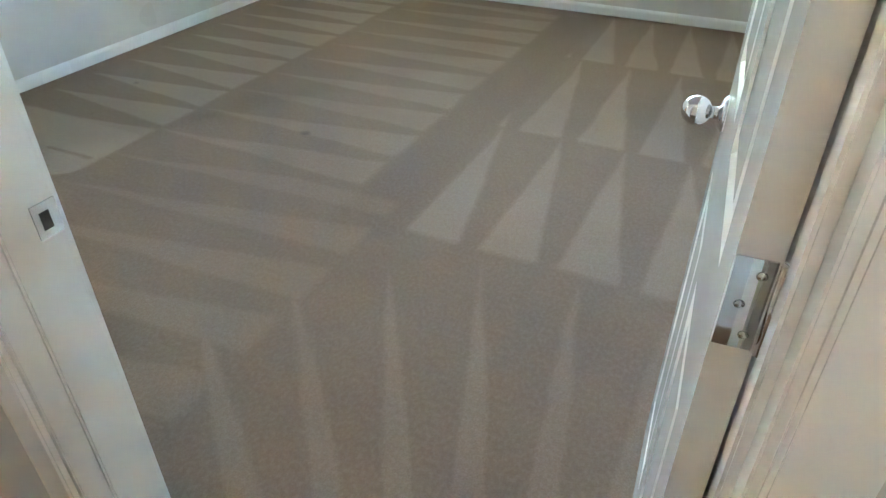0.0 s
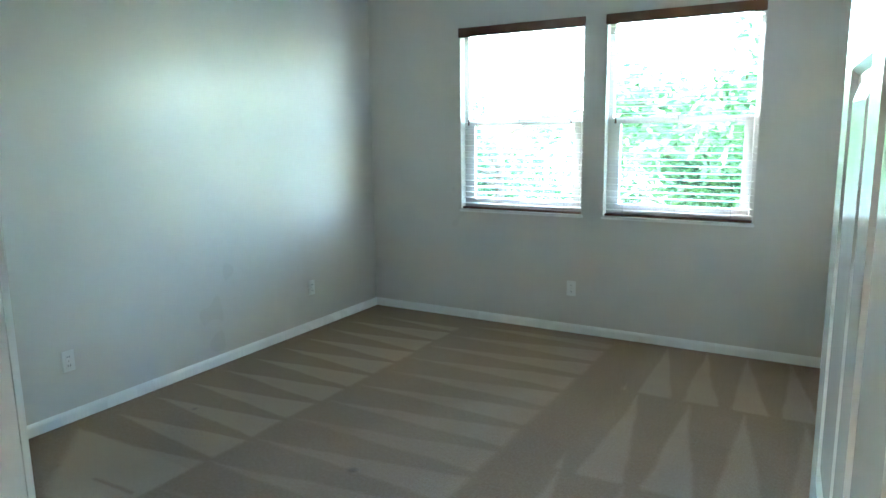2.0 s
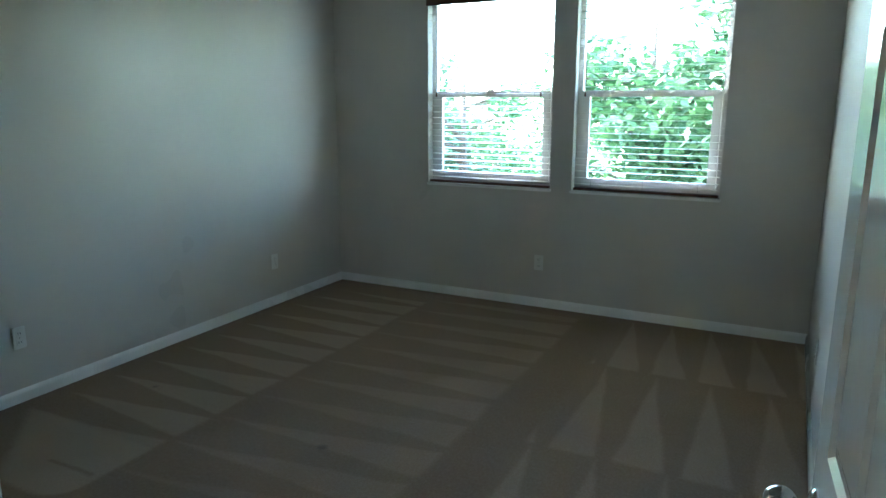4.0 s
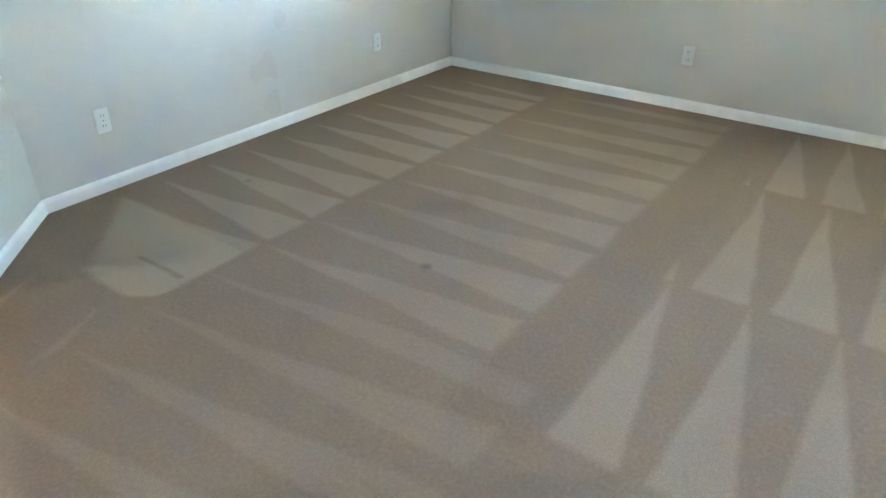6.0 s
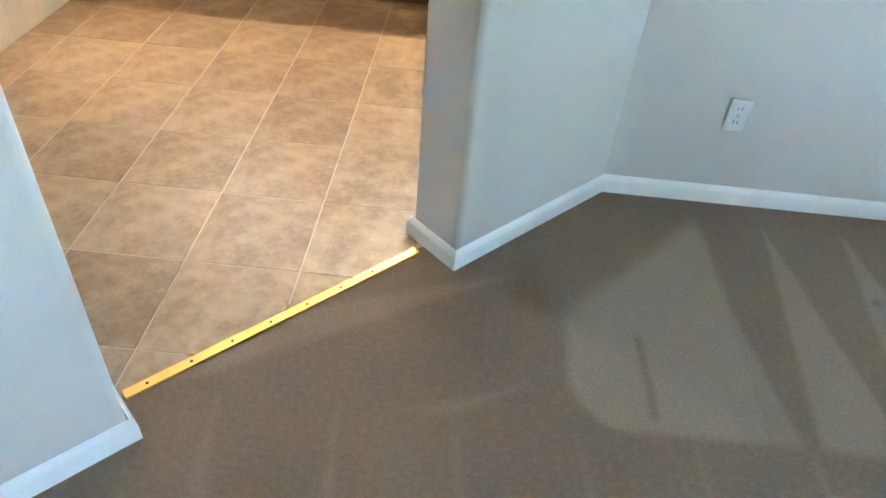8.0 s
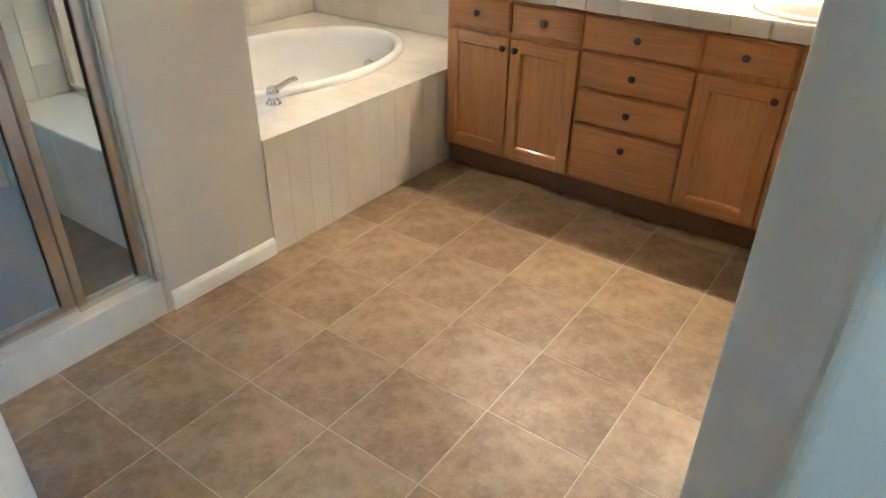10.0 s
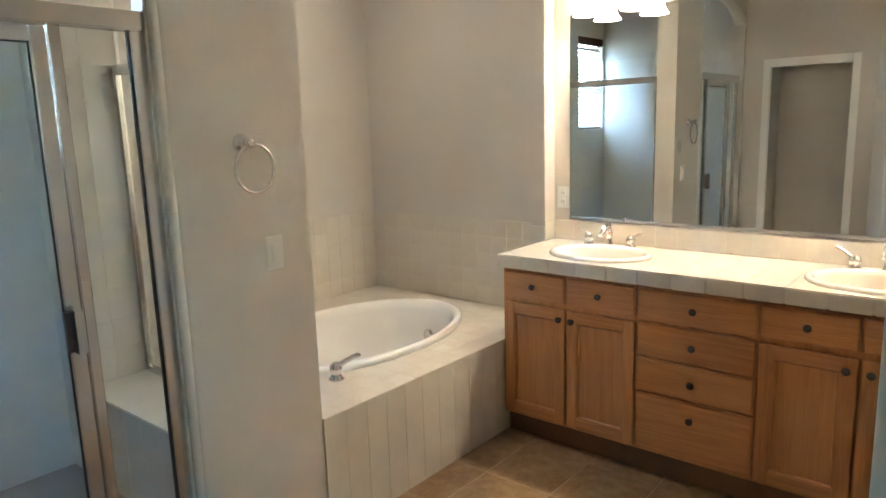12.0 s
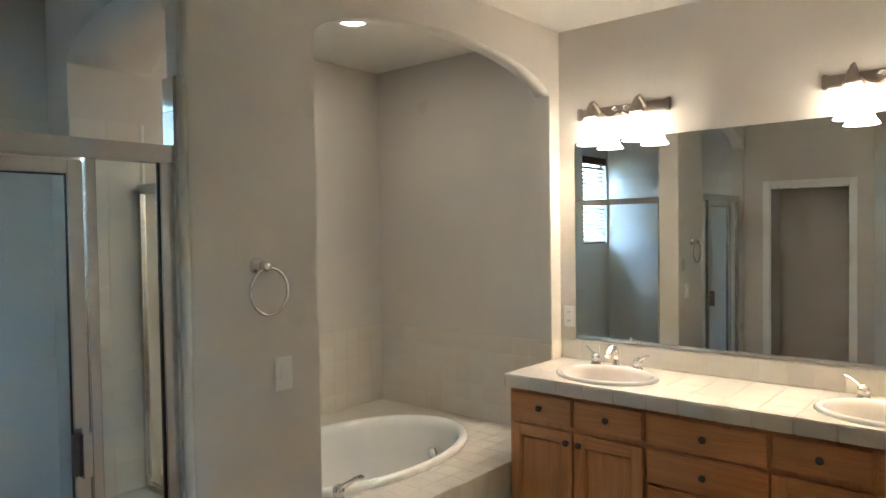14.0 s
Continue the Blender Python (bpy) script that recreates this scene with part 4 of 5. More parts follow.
def vanity_light(yc):
    """A scrolled two-arm wall light with bell shades that hang down."""
    z = 2.262
    v = thing("vanity_light", "two-light scrolled nickel wall light with lit frosted bell shades", "wall light", (VX, yc, z), "vanity lights")
    bp = box(VX + 0.001, yc - 0.25, z - 0.026, VX + 0.016, yc + 0.25, z + 0.026, bevel=0.006)
    part("back_plate", bp, NICKEL, v)
    for s in (-1, 1):
        part("end_cap", box(VX + 0.001, yc + s * 0.243 - 0.012, z - 0.032, VX + 0.024, yc + s * 0.243 + 0.012, z + 0.032, bevel=0.005), NICKEL, v)
    sc = bmesh.new()
    for s in (-1, 1):
        pts = [(VX + 0.03, yc + s * (0.012 + 0.10 * k / 14), z - 0.012 - 0.03 * math.sin(k / 14 * math.pi) + 0.02 * (k / 14)) for k in range(15)]
        tube(pts, [0.009 - 0.004 * k / 14 for k in range(15)], 8, bm=sc)
        pts = [(VX + 0.03, yc + s * (0.028 + 0.018 * math.cos(k / 3) * (1 - k / 22)), z + 0.004 + 0.018 * math.sin(k / 3) * (1 - k / 22)) for k in range(18)]
        tube(pts, [0.007 - 0.0002 * k for k in range(18)], 8, bm=sc)
    part("scroll", sc, NICKEL, v, "leafy scroll ornament")
    for s in (-1, 1):
        y = yc + s * 0.125
        x = VX + 0.115
        arm = tube([(VX + 0.015, y, z), (VX + 0.045, y, z + 0.03), (VX + 0.085, y, z + 0.045), (x, y, z + 0.03), (x, y, z - 0.012)], [0.010, 0.009, 0.009, 0.010, 0.012], 10)
        a = part("arm", arm, NICKEL, v)
        part("socket_cup", moved(lathe([(0.008, 0.052), (0.016, 0.048), (0.020, 0.035), (0.026, 0.012), (0.034, 0.0), (0.036, -0.012), (0.030, -0.014)], 24), Matrix.Translation((x, y, z - 0.028))), NICKEL, a)
        part("shade", moved(lathe([(0.0291, 0.0), (0.0349, -0.0139), (0.0398, -0.0406), (0.0456, -0.0754), (0.0504, -0.1067), (0.063, -0.1299), (0.0702, -0.1369), (0.0666, -0.1322), (0.0468, -0.1021), (0.0369, -0.0406), (0.0272, -0.0035)], 36, caps=False), Matrix.Translation((x, y, z - 0.042))), SHADE, a, "glowing frosted glass bell shade")
        part("bulb", moved(lathe([(0.012, 0.0), (0.014, -0.02), (0.024, -0.045), (0.027, -0.062), (0.022, -0.078), (0.008, -0.088)], 20), Matrix.Translation((x, y, z - 0.050))), BULB, a, "lit bulb")


vanity_light(-0.217)
vanity_light(0.955)

# towel ring and switch
tr = thing("towel_ring", "chrome towel ring hanging on the wall", "towel ring", (-3.74, RY, 1.50))
part("post", moved(lathe([(0.030, 0), (0.030, 0.006), (0.022, 0.012), (0.014, 0.020), (0.013, 0.038), (0.018, 0.044), (0.018, 0.056), (0.010, 0.062)], 24), Matrix.Translation((-3.737, RY + 0.0005, 1.543)) @ Matrix.Rotation(radians(-90), 4, "X")), CHROME, tr)
part("ring", tube([(-3.750 + 0.073 * math.sin(2 * math.pi * k / 40), RY + 0.050, 1.460 + 0.078 * math.cos(2 * math.pi * k / 40)) for k in range(40)], 0.0058, 10, closed=True), CHROME, tr)
ls = thing("light_switch", "white rocker light switch on the wall", "light switch", (-3.834, RY, 1.167))
part("plate", box(-3.870, RY + 0.0005, 1.109, -3.798, RY + 0.007, 1.225, bevel=0.003), PLATE, ls)
part("rocker", box(-3.851, RY + 0.007, 1.134, -3.817, RY + 0.013, 1.200, bevel=0.003), PLATE, ls)

# bath with tiled deck
TCX, TCY, TA, TB = -4.80, -1.29, 0.73, 0.46
DZ = 0.495
tub = thing("bathtub", "white oval drop-in bathtub with a rolled rim", "bathtub", (TCX, TCY, 0.05))
prof = [(1.0, DZ + 0.001), (1.003, DZ + 0.018), (0.985, DZ + 0.032), (0.955, DZ + 0.036), (0.925, DZ + 0.030), (0.905, DZ + 0.014), (0.89, DZ - 0.02), (0.86, 0.33), (0.80, 0.18), (0.70, 0.115), (0.45, 0.10), (0.02, 0.10)]
part("shell", moved(lathe(prof, 80, TA, TB, caps=False), Matrix.Translation((TCX, TCY, 0))), PORCELAIN, tub)
part("overflow", moved(lathe([(0.034, 0), (0.034, 0.006), (0.02, 0.010)], 20), Matrix.Translation((TCX - 0.60, TCY, 0.34)) @ Matrix.Rotation(radians(80), 4, "Y")), CHROME, tub)
tf = thing("bath_handle", "chrome lever bath handle on the tiled deck", "faucet", (-4.305, -0.865, DZ), "bath handles")
part("handle", lever(bmesh.new(), -4.305, -0.865, DZ, radians(138), 1.25, 1.0), CHROME, tf)
AY = -0.588         # face of the tiled apron
dk = tagged(thing("tub_deck", "cream tiled tub deck with a tiled apron", "tub surround", (-4.8, -1.2, 0)), kind="structure")
part("deck_slab", slab_with_hole(VX + 0.001, SY + 0.001, AE - 0.002, AY - 0.007, 0.30, DZ - 0.0012, TCX, TCY, TA * 0.94, TB * 0.94), GROUT, dk)
part("apron_bed", box(TX - 0.003, AY - 0.02, 0, AE - 0.001, AY - 0.0018, DZ - 0.003), GROUT, dk)
tile_field(dk, (AE - 0.0015, AY - 0.006, 0.001), (-1, 0, 0), (0, 0, 1), 11, 1, 0.112, DZ - 0.003, TILE, gap=0.0010)


def deck_tiles():
    w, g = 0.107, 0.0014
    for i in range(16):
        for j in range(14):
            x0, y1 = VX + 0.002 + i * w, AY + 0.0012 - j * w
            x1, y0 = min(x0 + w - g, AE - 0.002), max(y1 - w + g, SY + 0.002)
            if x1 - x0 < 0.01 or y1 - y0 < 0.01:
                continue
            poly = [(x0, y0), (x1, y0), (x1, y1), (x0, y1)]
            dx, dy = (x0 + x1) / 2 - TCX, (y0 + y1) / 2 - TCY
            n = V(dx / TA ** 2, dy / TB ** 2, 0)
            if n.length < 1e-6:
                continue
            n.normalize()
            c = math.hypot(n.x * TA, n.y * TB) * 0.96
            poly = clip(poly, -n.x, -n.y, -(c + n.x * TCX + n.y * TCY))
            if len(poly) >= 3:
                part("tile", prism(poly, DZ - 0.006, DZ), TILE, dk)


deck_tiles()
wn_ = tagged(thing("tub_wainscot", "cream square wall tiles round the tub", "wall tile", (-5.6, -1.5, DZ)), kind="structure")
part("grout_bed", boxes((VX + 0.0005, SY + 0.001, DZ + 0.002, VX + 0.0058, RY - 0.10, DZ + 0.522), (VX + 0.006, SY + 0.0005, DZ + 0.002, AE - 0.002, SY + 0.0058, DZ + 0.522)), GROUT, wn_)
tile_field(wn_, (VX + 0.001, SY + 0.006, DZ + 0.002), (0, 1, 0), (0, 0, 1), 12, 5, 0.110, 0.1045, TILE)
tile_field(wn_, (AE - 0.002, SY + 0.001, DZ + 0.002), (-1, 0, 0), (0, 0, 1), 16, 5, 0.1062, 0.1045, TILE)
tile_field(wn_, (AW + 0.0005, RY - 0.0985, DZ + 0.002), (0, 1, 0), (0, 0, 1), 1, 5, 0.0995, 0.1045, TILE)
part("jamb_tile", boxes((VX + 0.002, RY + 0.0005, CZ + 0.004, AW + 0.006, RY + 0.006, 1.047), bevel=0.002), TILE, wn_)
part("edge_trim", box(AW + 0.0005, RY - 0.0985, 1.048, AW + 0.008, RY + 0.004, 2.37, bevel=0.003), WALL, wn_)

# recessed lamp over the tub
cn = thing("downlight", "lit recessed ceiling lamp over the tub with a white ring", "ceiling light", (-4.79, -1.25, BH))
part("trim_ring", moved(lathe([(0.088, 0.0), (0.086, -0.006), (0.066, -0.010), (0.060, -0.002)], 36, caps=False), Matrix.Translation((-4.79, -1.25, BH - 0.0005))), TRIM, cn)
part("lens", moved(lathe([(0.001, -0.004), (0.058, -0.004), (0.060, -0.002)], 36, caps=False), Matrix.Translation((-4.79, -1.25, BH - 0.001))), CANLENS, cn, "lit frosted lens")

# shower
CURB = 0.135
curb = tagged(thing("shower_curb", "cream tiled shower curb", "curb", (-2.9, RY, 0)), kind="structure")
part("core", box(SX + 0.001, RY - 0.099, 0, EX - 0.001, RY + 0.0018, CURB - 0.0032), GROUT, curb)
tile_field(curb, (EX - 0.005, RY - 0.003, 0.0), (-1, 0, 0), (0, 0, 1), 10, 1, 0.104, CURB - 0.004, TILE)
tile_field(curb, (SX + 0.001, RY - 0.098, CURB - 0.008), (1, 0, 0), (0, 1, 0), 10, 1, 0.104, 0.098, TILE)
pan = setting("shower_pan", box(PX + 0.001, SY, -0.002, SEX - 0.001, RY - 0.101, 0.03), PAN, "brown tiled shower floor", "shower floor")
bench = tagged(thing("shower_bench", "cream tiled bench seat in the deep shower arch", "bench", (-3.78, -1.27, 0.45)), kind="structure")
part("seat", box(AE + 0.062, -1.799, 0.4505, PX + 0.008, -0.741, 0.462, bevel=0.004), SHTILE, bench)
tile_field(bench, (PX + 0.0005, RY - 0.105, 0.03), (0, -1, 0), (0, 0, 1), 9, 3, 0.1455, 0.139, SHTILE)
st = tagged(thing("shower_tiles", "cream square tiles on the shower walls", "wall tile", (-2.9, SY, 0.03)), kind="structure")
TTOP = 2.17
part("grout_bed", boxes((PX + 0.0005, SY + 0.0005, 0.031, SWX0, SY + 0.0078, TTOP - 0.002), (SWX1, SY + 0.0005, 0.031, SEX - 0.006, SY + 0.0078, TTOP - 0.002), (SWX0, SY + 0.0005, 0.031, SWX1, SY + 0.0078, SWZ0 - 0.002),
                        (SEX - 0.0058, SY + 0.001, 0.05, SEX - 0.0005, RY - 0.106, TTOP - 0.002)), GROUT, st)
tile_field(st, (SEX - 0.008, SY + 0.003, 0.03), (-1, 0, 0), (0, 0, 1), 8, 14, 0.1635, 0.1528, SHTILE, skip=lambda p: SWX0 - 0.09 < p.x < SWX1 + 0.09 and p.z > SWZ0 - 0.10)
tile_field(st, (SEX - 0.001, RY - 0.105, 0.03), (0, -1, 0), (0, 0, 1), 8, 14, 0.163, 0.1528, SHTILE)
# tiled reveal and face of the deep arch
part("reveal_bed", boxes((AE + 0.062, -1.7998, 0.464, PX - 0.0005, -1.7968, TTOP - 0.002), (AE + 0.062, -0.7432, 0.464, PX - 0.0005, -0.7402, TTOP - 0.002)), GROUT, st)
tile_field(st, (PX - 0.001, -1.7995, 0.464), (-1, 0, 0), (0, 0, 1), 2, 12, 0.154, 0.142, SHTILE)
tile_field(st, (PX + 0.0005, -1.802, 0.464), (0, -1, 0), (0, 0, 1), 1, 12, 0.209, 0.142, SHTILE)
part("reveal_edge", box(AE + 0.045, -1.7998, 0.464, AE + 0.0615, -1.790, TTOP, bevel=0.003), TRIM, st)
# jamb tiles beside the screen, with a rounded edge piece
part("jamb_strip", box(SX + 0.0005, RY - 0.098, CURB, SX + 0.0055, RY - 0.028, 2.14), GROUT, st)
tile_field(st, (SX + 0.0045, RY - 0.097, CURB), (0, 1, 0), (0, 0, 1), 1, 19, 0.068, 0.1055, SHTILE, gap=0.002)
part("bullnose", moved(lathe([(0.0165, 0.0), (0.0165, 2.005)], 24), Matrix.Translation((SX - 0.007, RY - 0.013, CURB))), SHTILE, st, "rounded white tile edge")

GX = AE + 0.075
gp = thing("glass_partition", "framed glass panel in the arch between tub and shower", "glass screen", (GX, -1.27, 0.462), "shower glass")
part("frame", boxes((GX - 0.012, -1.789, 0.463, GX + 0.012, -1.760, 1.84), (GX - 0.012, -0.780, 0.463, GX + 0.012, -0.750, 1.84), (GX - 0.012, -1.760, 0.463, GX + 0.012, -0.780, 0.493)), ALU, gp)
part("header", box(GX - 0.016, -1.789, 1.84, GX + 0.016, -0.750, 1.885, bevel=0.003), ALU, gp)
part("pane", box(GX - 0.003, -1.760, 0.493, GX + 0.003, -0.780, 1.84), SHGLASS, gp)
GY = RY - 0.055
SZ0, SZ1 = CURB + 0.001, 1.872
fp = thing("shower_screen", "fixed clear shower glass in an aluminium frame", "shower screen", (-3.34, GY, SZ0), "shower glass")
part("stile", box(SX + 0.0075, GY - 0.016, SZ0, SX + 0.052, GY + 0.016, SZ1, bevel=0.003), ALU, fp)
part("mullion", box(-3.238, GY - 0.017, SZ0, -3.208, GY + 0.017, SZ1, bevel=0.003), ALU, fp)
part("bottom_rail", box(SX + 0.052, GY - 0.012, SZ0, -3.238, GY + 0.012, SZ0 + 0.03, bevel=0.002), ALU, fp)
part("header", box(SX + 0.0075, GY - 0.026, SZ1, EX - 0.022, GY + 0.026, SZ1 + 0.055, bevel=0.004), ALU, fp)
part("pane", box(SX + 0.052, GY - 0.003, SZ0 + 0.03, -3.238, GY + 0.003, SZ1), SHGLASS, fp)
for x0, x1 in ((SX + 0.052, SX + 0.0565), (-3.2425, -3.238)):
    part("gasket", box(x0, GY - 0.005, SZ0 + 0.03, x1, GY + 0.005, SZ1), DARK, fp, "black rubber glazing seal")
sd = thing("shower_door", "framed glass shower door with an aluminium pull", "shower door", (-2.9, GY, SZ0), "shower glass")
dx0, dx1 = -3.204, -2.695
for x0, x1 in ((dx0, dx0 + 0.042), (dx1 - 0.042, dx1)):
    part("stile", box(x0, GY - 0.013, SZ0 + 0.01, x1, GY + 0.013, SZ1 - 0.006, bevel=0.003), ALU, sd)
for z0, z1 in ((SZ0 + 0.01, SZ0 + 0.05), (SZ1 - 0.046, SZ1 - 0.006)):
    part("rail", box(dx0 + 0.042, GY - 0.013, z0, dx1 - 0.042, GY + 0.013, z1, bevel=0.003), ALU, sd)
part("pane", box(dx0 + 0.042, GY - 0.003, SZ0 + 0.05, dx1 - 0.042, GY + 0.003, SZ1 - 0.046), SHDOOR, sd)
part("gasket", boxes((dx0 + 0.042, GY + 0.003, SZ0 + 0.05, dx0 + 0.0465, GY + 0.006, SZ1 - 0.046), (dx0 + 0.0465, GY + 0.003, SZ1 - 0.0505, dx1 - 0.042, GY + 0.006, SZ1 - 0.046)), DARK, sd, "black rubber glazing seal")
pl = part("pull", boxes((dx0 + 0.030, GY + 0.014, 0.985, dx0 + 0.034, GY + 0.050, 1.110), (dx0 + 0.008, GY + 0.046, 0.985, dx0 + 0.034, GY + 0.050, 1.110), bevel=0.0015), ALU, sd, "aluminium pull handle")
part("pull_pad", box(dx0 + 0.036, GY + 0.0135, 0.990, dx0 + 0.052, GY + 0.030, 1.105, bevel=0.002), KNOBM, sd, "dark inner pull")
f2 = thing("shower_screen", "fixed clear shower glass in an aluminium frame", "shower screen", (-2.58, GY, SZ0), "shower glass")
part("stile", box(-2.690, GY - 0.014, SZ0, -2.660, GY + 0.014, SZ1, bevel=0.003), ALU, f2)
part("stile", box(-2.485, GY - 0.014, SZ0, -2.452, GY + 0.014, SZ1, bevel=0.003), ALU, f2)
part("bottom_rail", box(-2.660, GY - 0.012, SZ0, -2.485, GY + 0.012, SZ0 + 0.03, bevel=0.002), ALU, f2)
part("pane", box(-2.660, GY - 0.003, SZ0 + 0.03, -2.485, GY + 0.003, SZ1), SHGLASS, f2)

w3 = tagged(thing("window_3", "small white shower window with open blinds", "window", (SWX0, SY, SWZ0)), kind="structure")
Y0, Y1 = SY - 0.095, SY - 0.055
part("window_frame", boxes((SWX0, Y0, SWZ0, SWX0 + 0.03, Y1, SWZ1), (SWX1 - 0.03, Y0, SWZ0, SWX1, Y1, SWZ1), (SWX0 + 0.03, Y0, SWZ0, SWX1 - 0.03, Y1, SWZ0 + 0.03), (SWX0 + 0.03, Y0, SWZ1 - 0.03, SWX1 - 0.03, Y1, SWZ1), (SWX0 + 0.03, Y0 + 0.005, 1.93, SWX1 - 0.03, Y1 - 0.005, 1.955)), PLATE, w3)
part("pane", box(SWX0 + 0.03, Y0 + 0.018, SWZ0 + 0.03, SWX1 - 0.03, Y0 + 0.022, SWZ1 - 0.03), WINGLASS, w3).visible_shadow = False
b3 = thing("shower_blind", "white slatted blind with a brown headrail in the shower window", "blind", (SWX0, SY - 0.02, SWZ0))
part("headrail", box(SWX0 + 0.003, SY - 0.05, SWZ1 - 0.075, SWX1 - 0.003, SY + 0.004, SWZ1 - 0.003, bevel=0.003), WALNUT, b3)
me = mesh_of("slat", moved(box(0.008, -0.023, -0.0013, SWX1 - SWX0 - 0.008, 0.023, 0.0013), Matrix.Rotation(radians(-52), 4, "X")), PLATE)
for k in range(19):
    piece("slat", me, b3, Matrix.Translation((SWX0, SY - 0.027, SWZ0 + 0.035 + k * 0.0415)))
part("bottom_rail", box(SWX0 + 0.006, SY - 0.048, SWZ0 + 0.002, SWX1 - 0.006, SY - 0.006, SWZ0 + 0.016), WALNUT, b3)

# closet door seen in the mirror
cf = tagged(thing("door_frame_2", "white painted closet door frame", "door frame", (EX, 0.06, 0)), kind="structure")
part("casing", box(EX - 0.014, -0.430, 0, EX - 0.0005, -0.370, 2.05, bevel=0.004), TRIM, cf)
part("casing", box(EX - 0.014, 0.250, 0, EX - 0.0005, 0.310, 2.05, bevel=0.004), TRIM, cf)
part("head_casing", box(EX - 0.014, -0.370, 1.985, EX - 0.0005, 0.250, 2.05, bevel=0.004), TRIM, cf)
part("jamb", box(EX + 0.0005, -0.3845, 0, EX + 0.099, -0.365, 1.98), TRIM, cf)
part("jamb", box(EX + 0.0005, 0.247, 0, EX + 0.099, 0.2675, 1.98), TRIM, cf)
part("head_jamb", box(EX + 0.0005, -0.365, 1.98, EX + 0.099, 0.247, 1.9995), TRIM, cf)
part("strike_plate", box(EX + 0.03, 0.2445, 1.02, EX + 0.058, 0.2468, 1.09), KNOBM, cf, "dark metal strike plate")
for zz in (1.62, 0.30):
    part("hinge_leaf", box(EX + 0.004, 0.2445, zz - 0.045, EX + 0.03, 0.2468, zz + 0.045), ALU, cf)

# hall lamp that lights the door frame
hl = thing("hall_light", "lit frosted dome ceiling light in the hallway", "ceiling light", (-0.35, -0.32, H))
part("base_ring", moved(lathe([(0.15, 0.0), (0.15, -0.02), (0.14, -0.025)], 32), Matrix.Translation((-0.35, -0.32, H - 0.0005))), NICKEL, hl)
part("dome", moved(lathe([(0.138, -0.026), (0.125, -0.06), (0.09, -0.085), (0.04, -0.098), (0.004, -0.10)], 32), Matrix.Translation((-0.35, -0.32, H))), HALLGLASS, hl, "glowing frosted glass dome")

# ---- vinyl tiles, cut along the gold strip ----
PU, PV = 0.3415, 0.3365
full = tile_mesh(PU - 0.004, PV - 0.004, 0.0015, VINYL, "vinyl_tile")
for i in range(-4, 8):
    for j in range(-5, 4):
        x0, y0 = -3.41 - i * PU + 0.002, 0.264 + j * PV + 0.002
        poly = [(x0, y0), (x0 + PU - 0.004, y0), (x0 + PU - 0.004, y0 + PV - 0.004), (x0, y0 + PV - 0.004)]
        cut = clip(clip(clip(clip(clip(poly, D, D, -1.955 * D), -1, 0, -TX), 0, -1, -AY), 1, 0, EX), 0, 1, 1.26)
        if len(cut) < 3:
            continue
        if cut == poly:
            piece("vinyl_tile", full, bath_floor, Matrix.Translation((x0, y0, -0.0015)))
        else:
            part("vinyl_tile", prism(cut, -0.003, 0.0), VINYL, bath_floor)


# ---- outside ----
setting("ground", box(-80, -80, -3.1, 80, 80, -3.0), GRASS, "dry grass ground outside", "ground")
setting("house_shell", boxes((-5.9, SY - 0.13, -3.0, SEX + 0.1, NX + 0.14, -0.07), (SEX + 0.1, -0.82, -3.0, 0.75, NX + 0.14, -0.07)), STUCCO, "stucco lower storey of the house", "house")
setting("roof", boxes((-6.2, -2.2, HT + 0.30, -2.35, 5.6, HT + 0.40), (-2.35, -0.9, HT + 0.30, 1.1, 5.6, HT + 0.40), (-5.9, SY - 0.13, HT + 0.031, SEX + 0.1, NX + 0.14, HT + 0.30), (SEX + 0.1, -0.82, HT + 0.031, 0.75, NX + 0.14, HT + 0.30)), STUCCO, "flat shaded roof slab over the rooms", "roof")


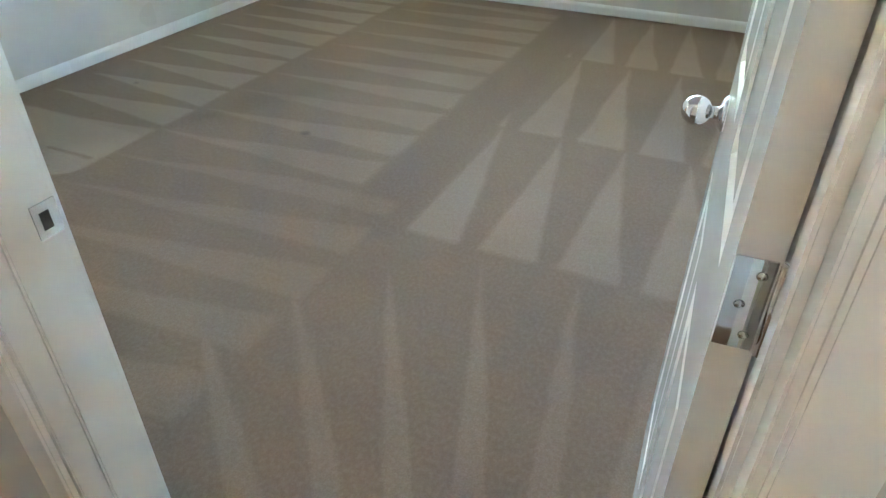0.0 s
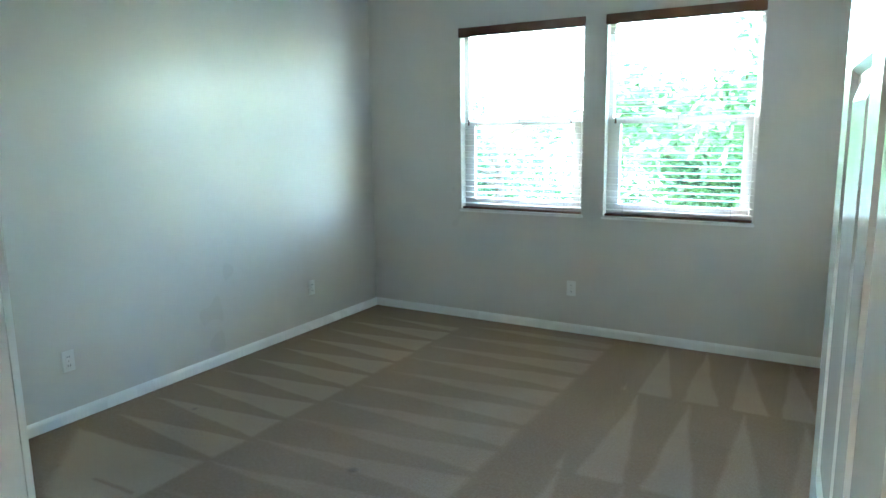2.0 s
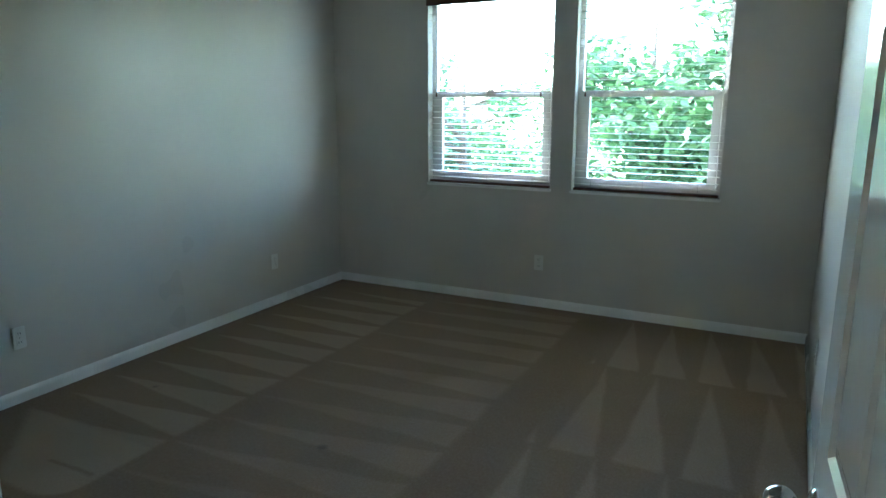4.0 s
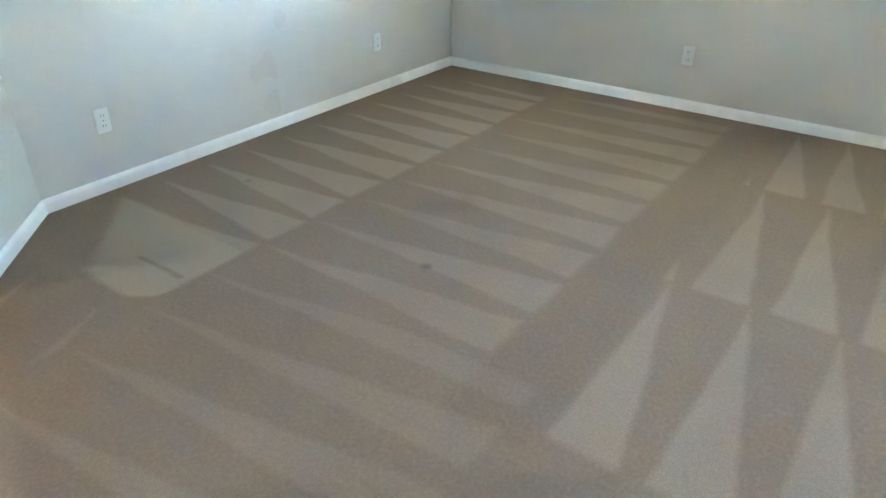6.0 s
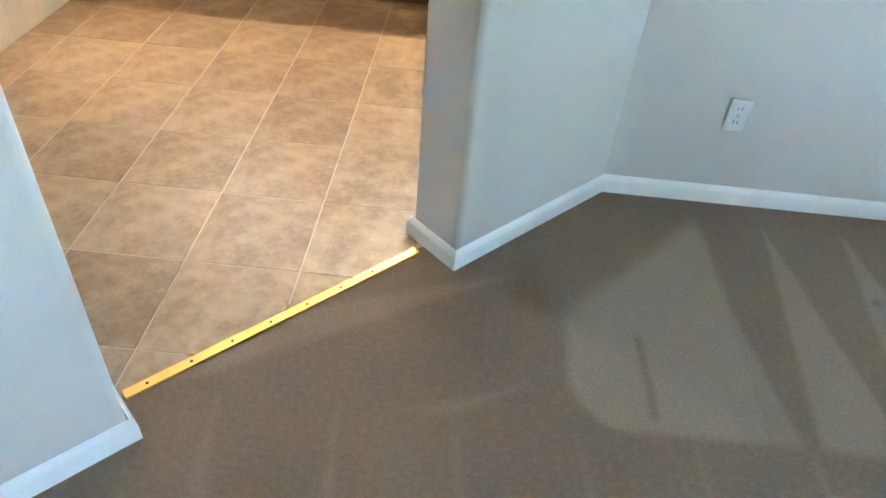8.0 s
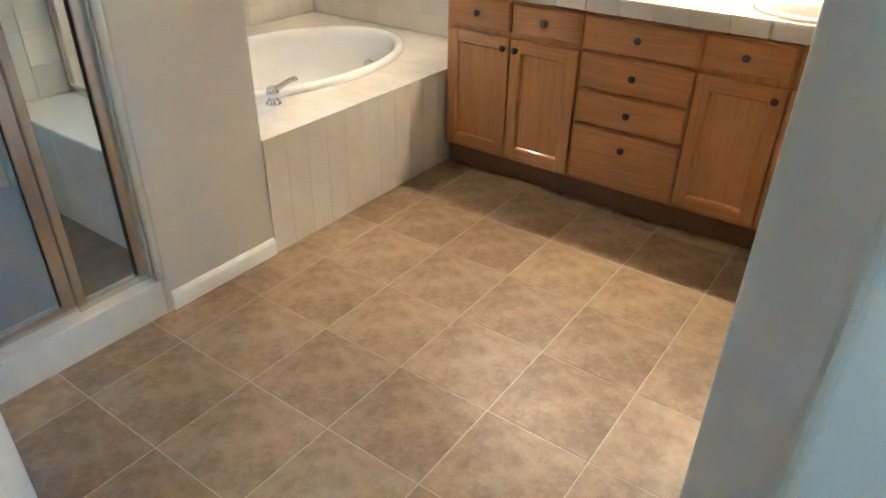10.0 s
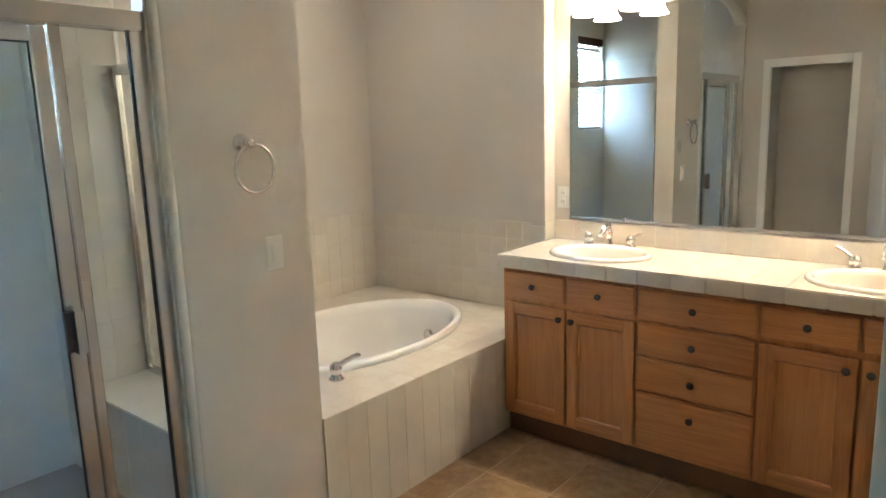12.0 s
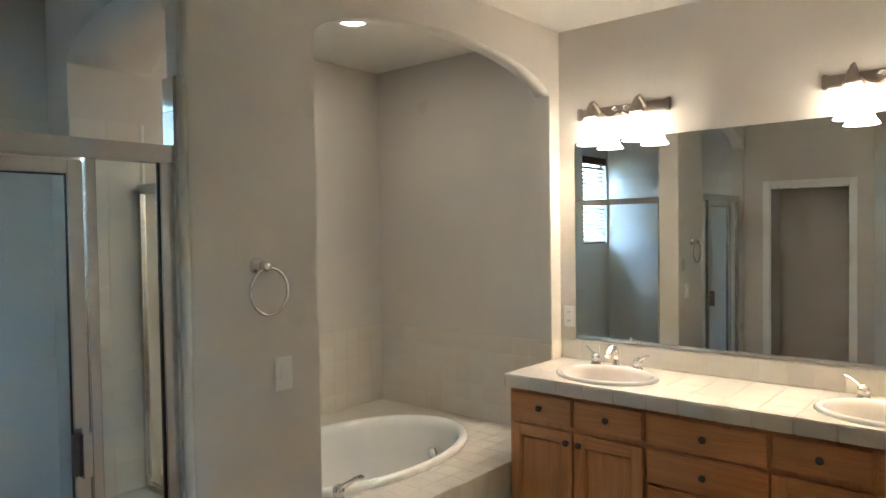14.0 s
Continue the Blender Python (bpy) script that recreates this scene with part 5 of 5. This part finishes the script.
def tree(at, height, spread, leaves, mat, seed, low=0.25):
    """A tapered trunk with limbs and a loose crown of single leaves."""
    rng = random.Random(seed)
    t = thing("tree", "leafy green garden tree in sunlight", "tree", at, "garden trees")
    x, y, z = at
    bm = tube([(x, y, z), (x + 0.1, y, z + height * 0.3), (x - 0.05, y + 0.1, z + height * 0.6), (x, y, z + height * 0.92)], [0.19, 0.14, 0.09, 0.02], 10)
    tips = []
    for k in range(26):
        h = rng.uniform(low, 0.92)
        a = rng.uniform(0, 6.283)
        r = spread * (1.15 - 0.5 * h) * rng.uniform(0.6, 1.0)
        s = V(x, y, z + height * h * 0.85)
        e = s + V(math.cos(a) * r, math.sin(a) * r, height * rng.uniform(0.02, 0.16))
        tube([s, s.lerp(e, 0.5) + V(0, 0, 0.12), e], [0.05, 0.032, 0.010], 6, bm=bm)
        tips += [s.lerp(e, f) for f in (0.45, 0.65, 0.82, 1.0)]
    part("trunk", bm, BARK, t)
    vs, fs = [], []
    for _ in range(leaves):
        c = rng.choice(tips) + V(rng.gauss(0, 0.26), rng.gauss(0, 0.26), rng.gauss(0, 0.22))
        u = V(rng.gauss(0, 1), rng.gauss(0, 1), rng.gauss(0, 0.6)).normalized()
        w = u.cross(V(rng.gauss(0, 1), rng.gauss(0, 1), rng.gauss(0, 1))).normalized()
        l, b = rng.uniform(0.07, 0.13), rng.uniform(0.03, 0.055)
        i = len(vs)
        vs += [c - u * l - V(x, y, z), c + w * b - V(x, y, z), c + u * l - V(x, y, z), c - w * b - V(x, y, z)]
        fs.append((i, i + 1, i + 2, i + 3))
    me = bpy.data.meshes.new("crown")
    me.from_pydata(vs, [], fs)
    me.materials.append(mat)
    cr = new("crown", me)
    cr.parent = t


tree((0.3, 9.6, -3.0), 9.2, 2.7, 17000, LEAF_A, 3, 0.3)
tree((-2.2, 11.2, -3.0), 6.2, 2.2, 8000, LEAF_A, 5, 0.2)
tree((-5.0, 10.4, -3.0), 5.2, 2.2, 8000, LEAF_B, 8, 0.2)
tree((-8.2, 12.5, -3.0), 5.6, 2.6, 7000, LEAF_B, 11, 0.2)
tree((2.9, 11.8, -3.0), 7.8, 2.6, 7000, LEAF_B, 14, 0.2)
tree((-3.5, 16.5, -3.0), 5.8, 3.2, 7000, LEAF_A, 21, 0.15)
tree((-8.8, 18.5, -3.0), 5.6, 3.4, 6000, LEAF_A, 27, 0.15)
tree((-13.5, 17.0, -3.0), 5.8, 3.4, 6000, LEAF_B, 31, 0.15)
tree((1.2, 17.5, -3.0), 6.4, 3.4, 6000, LEAF_A, 35, 0.15)
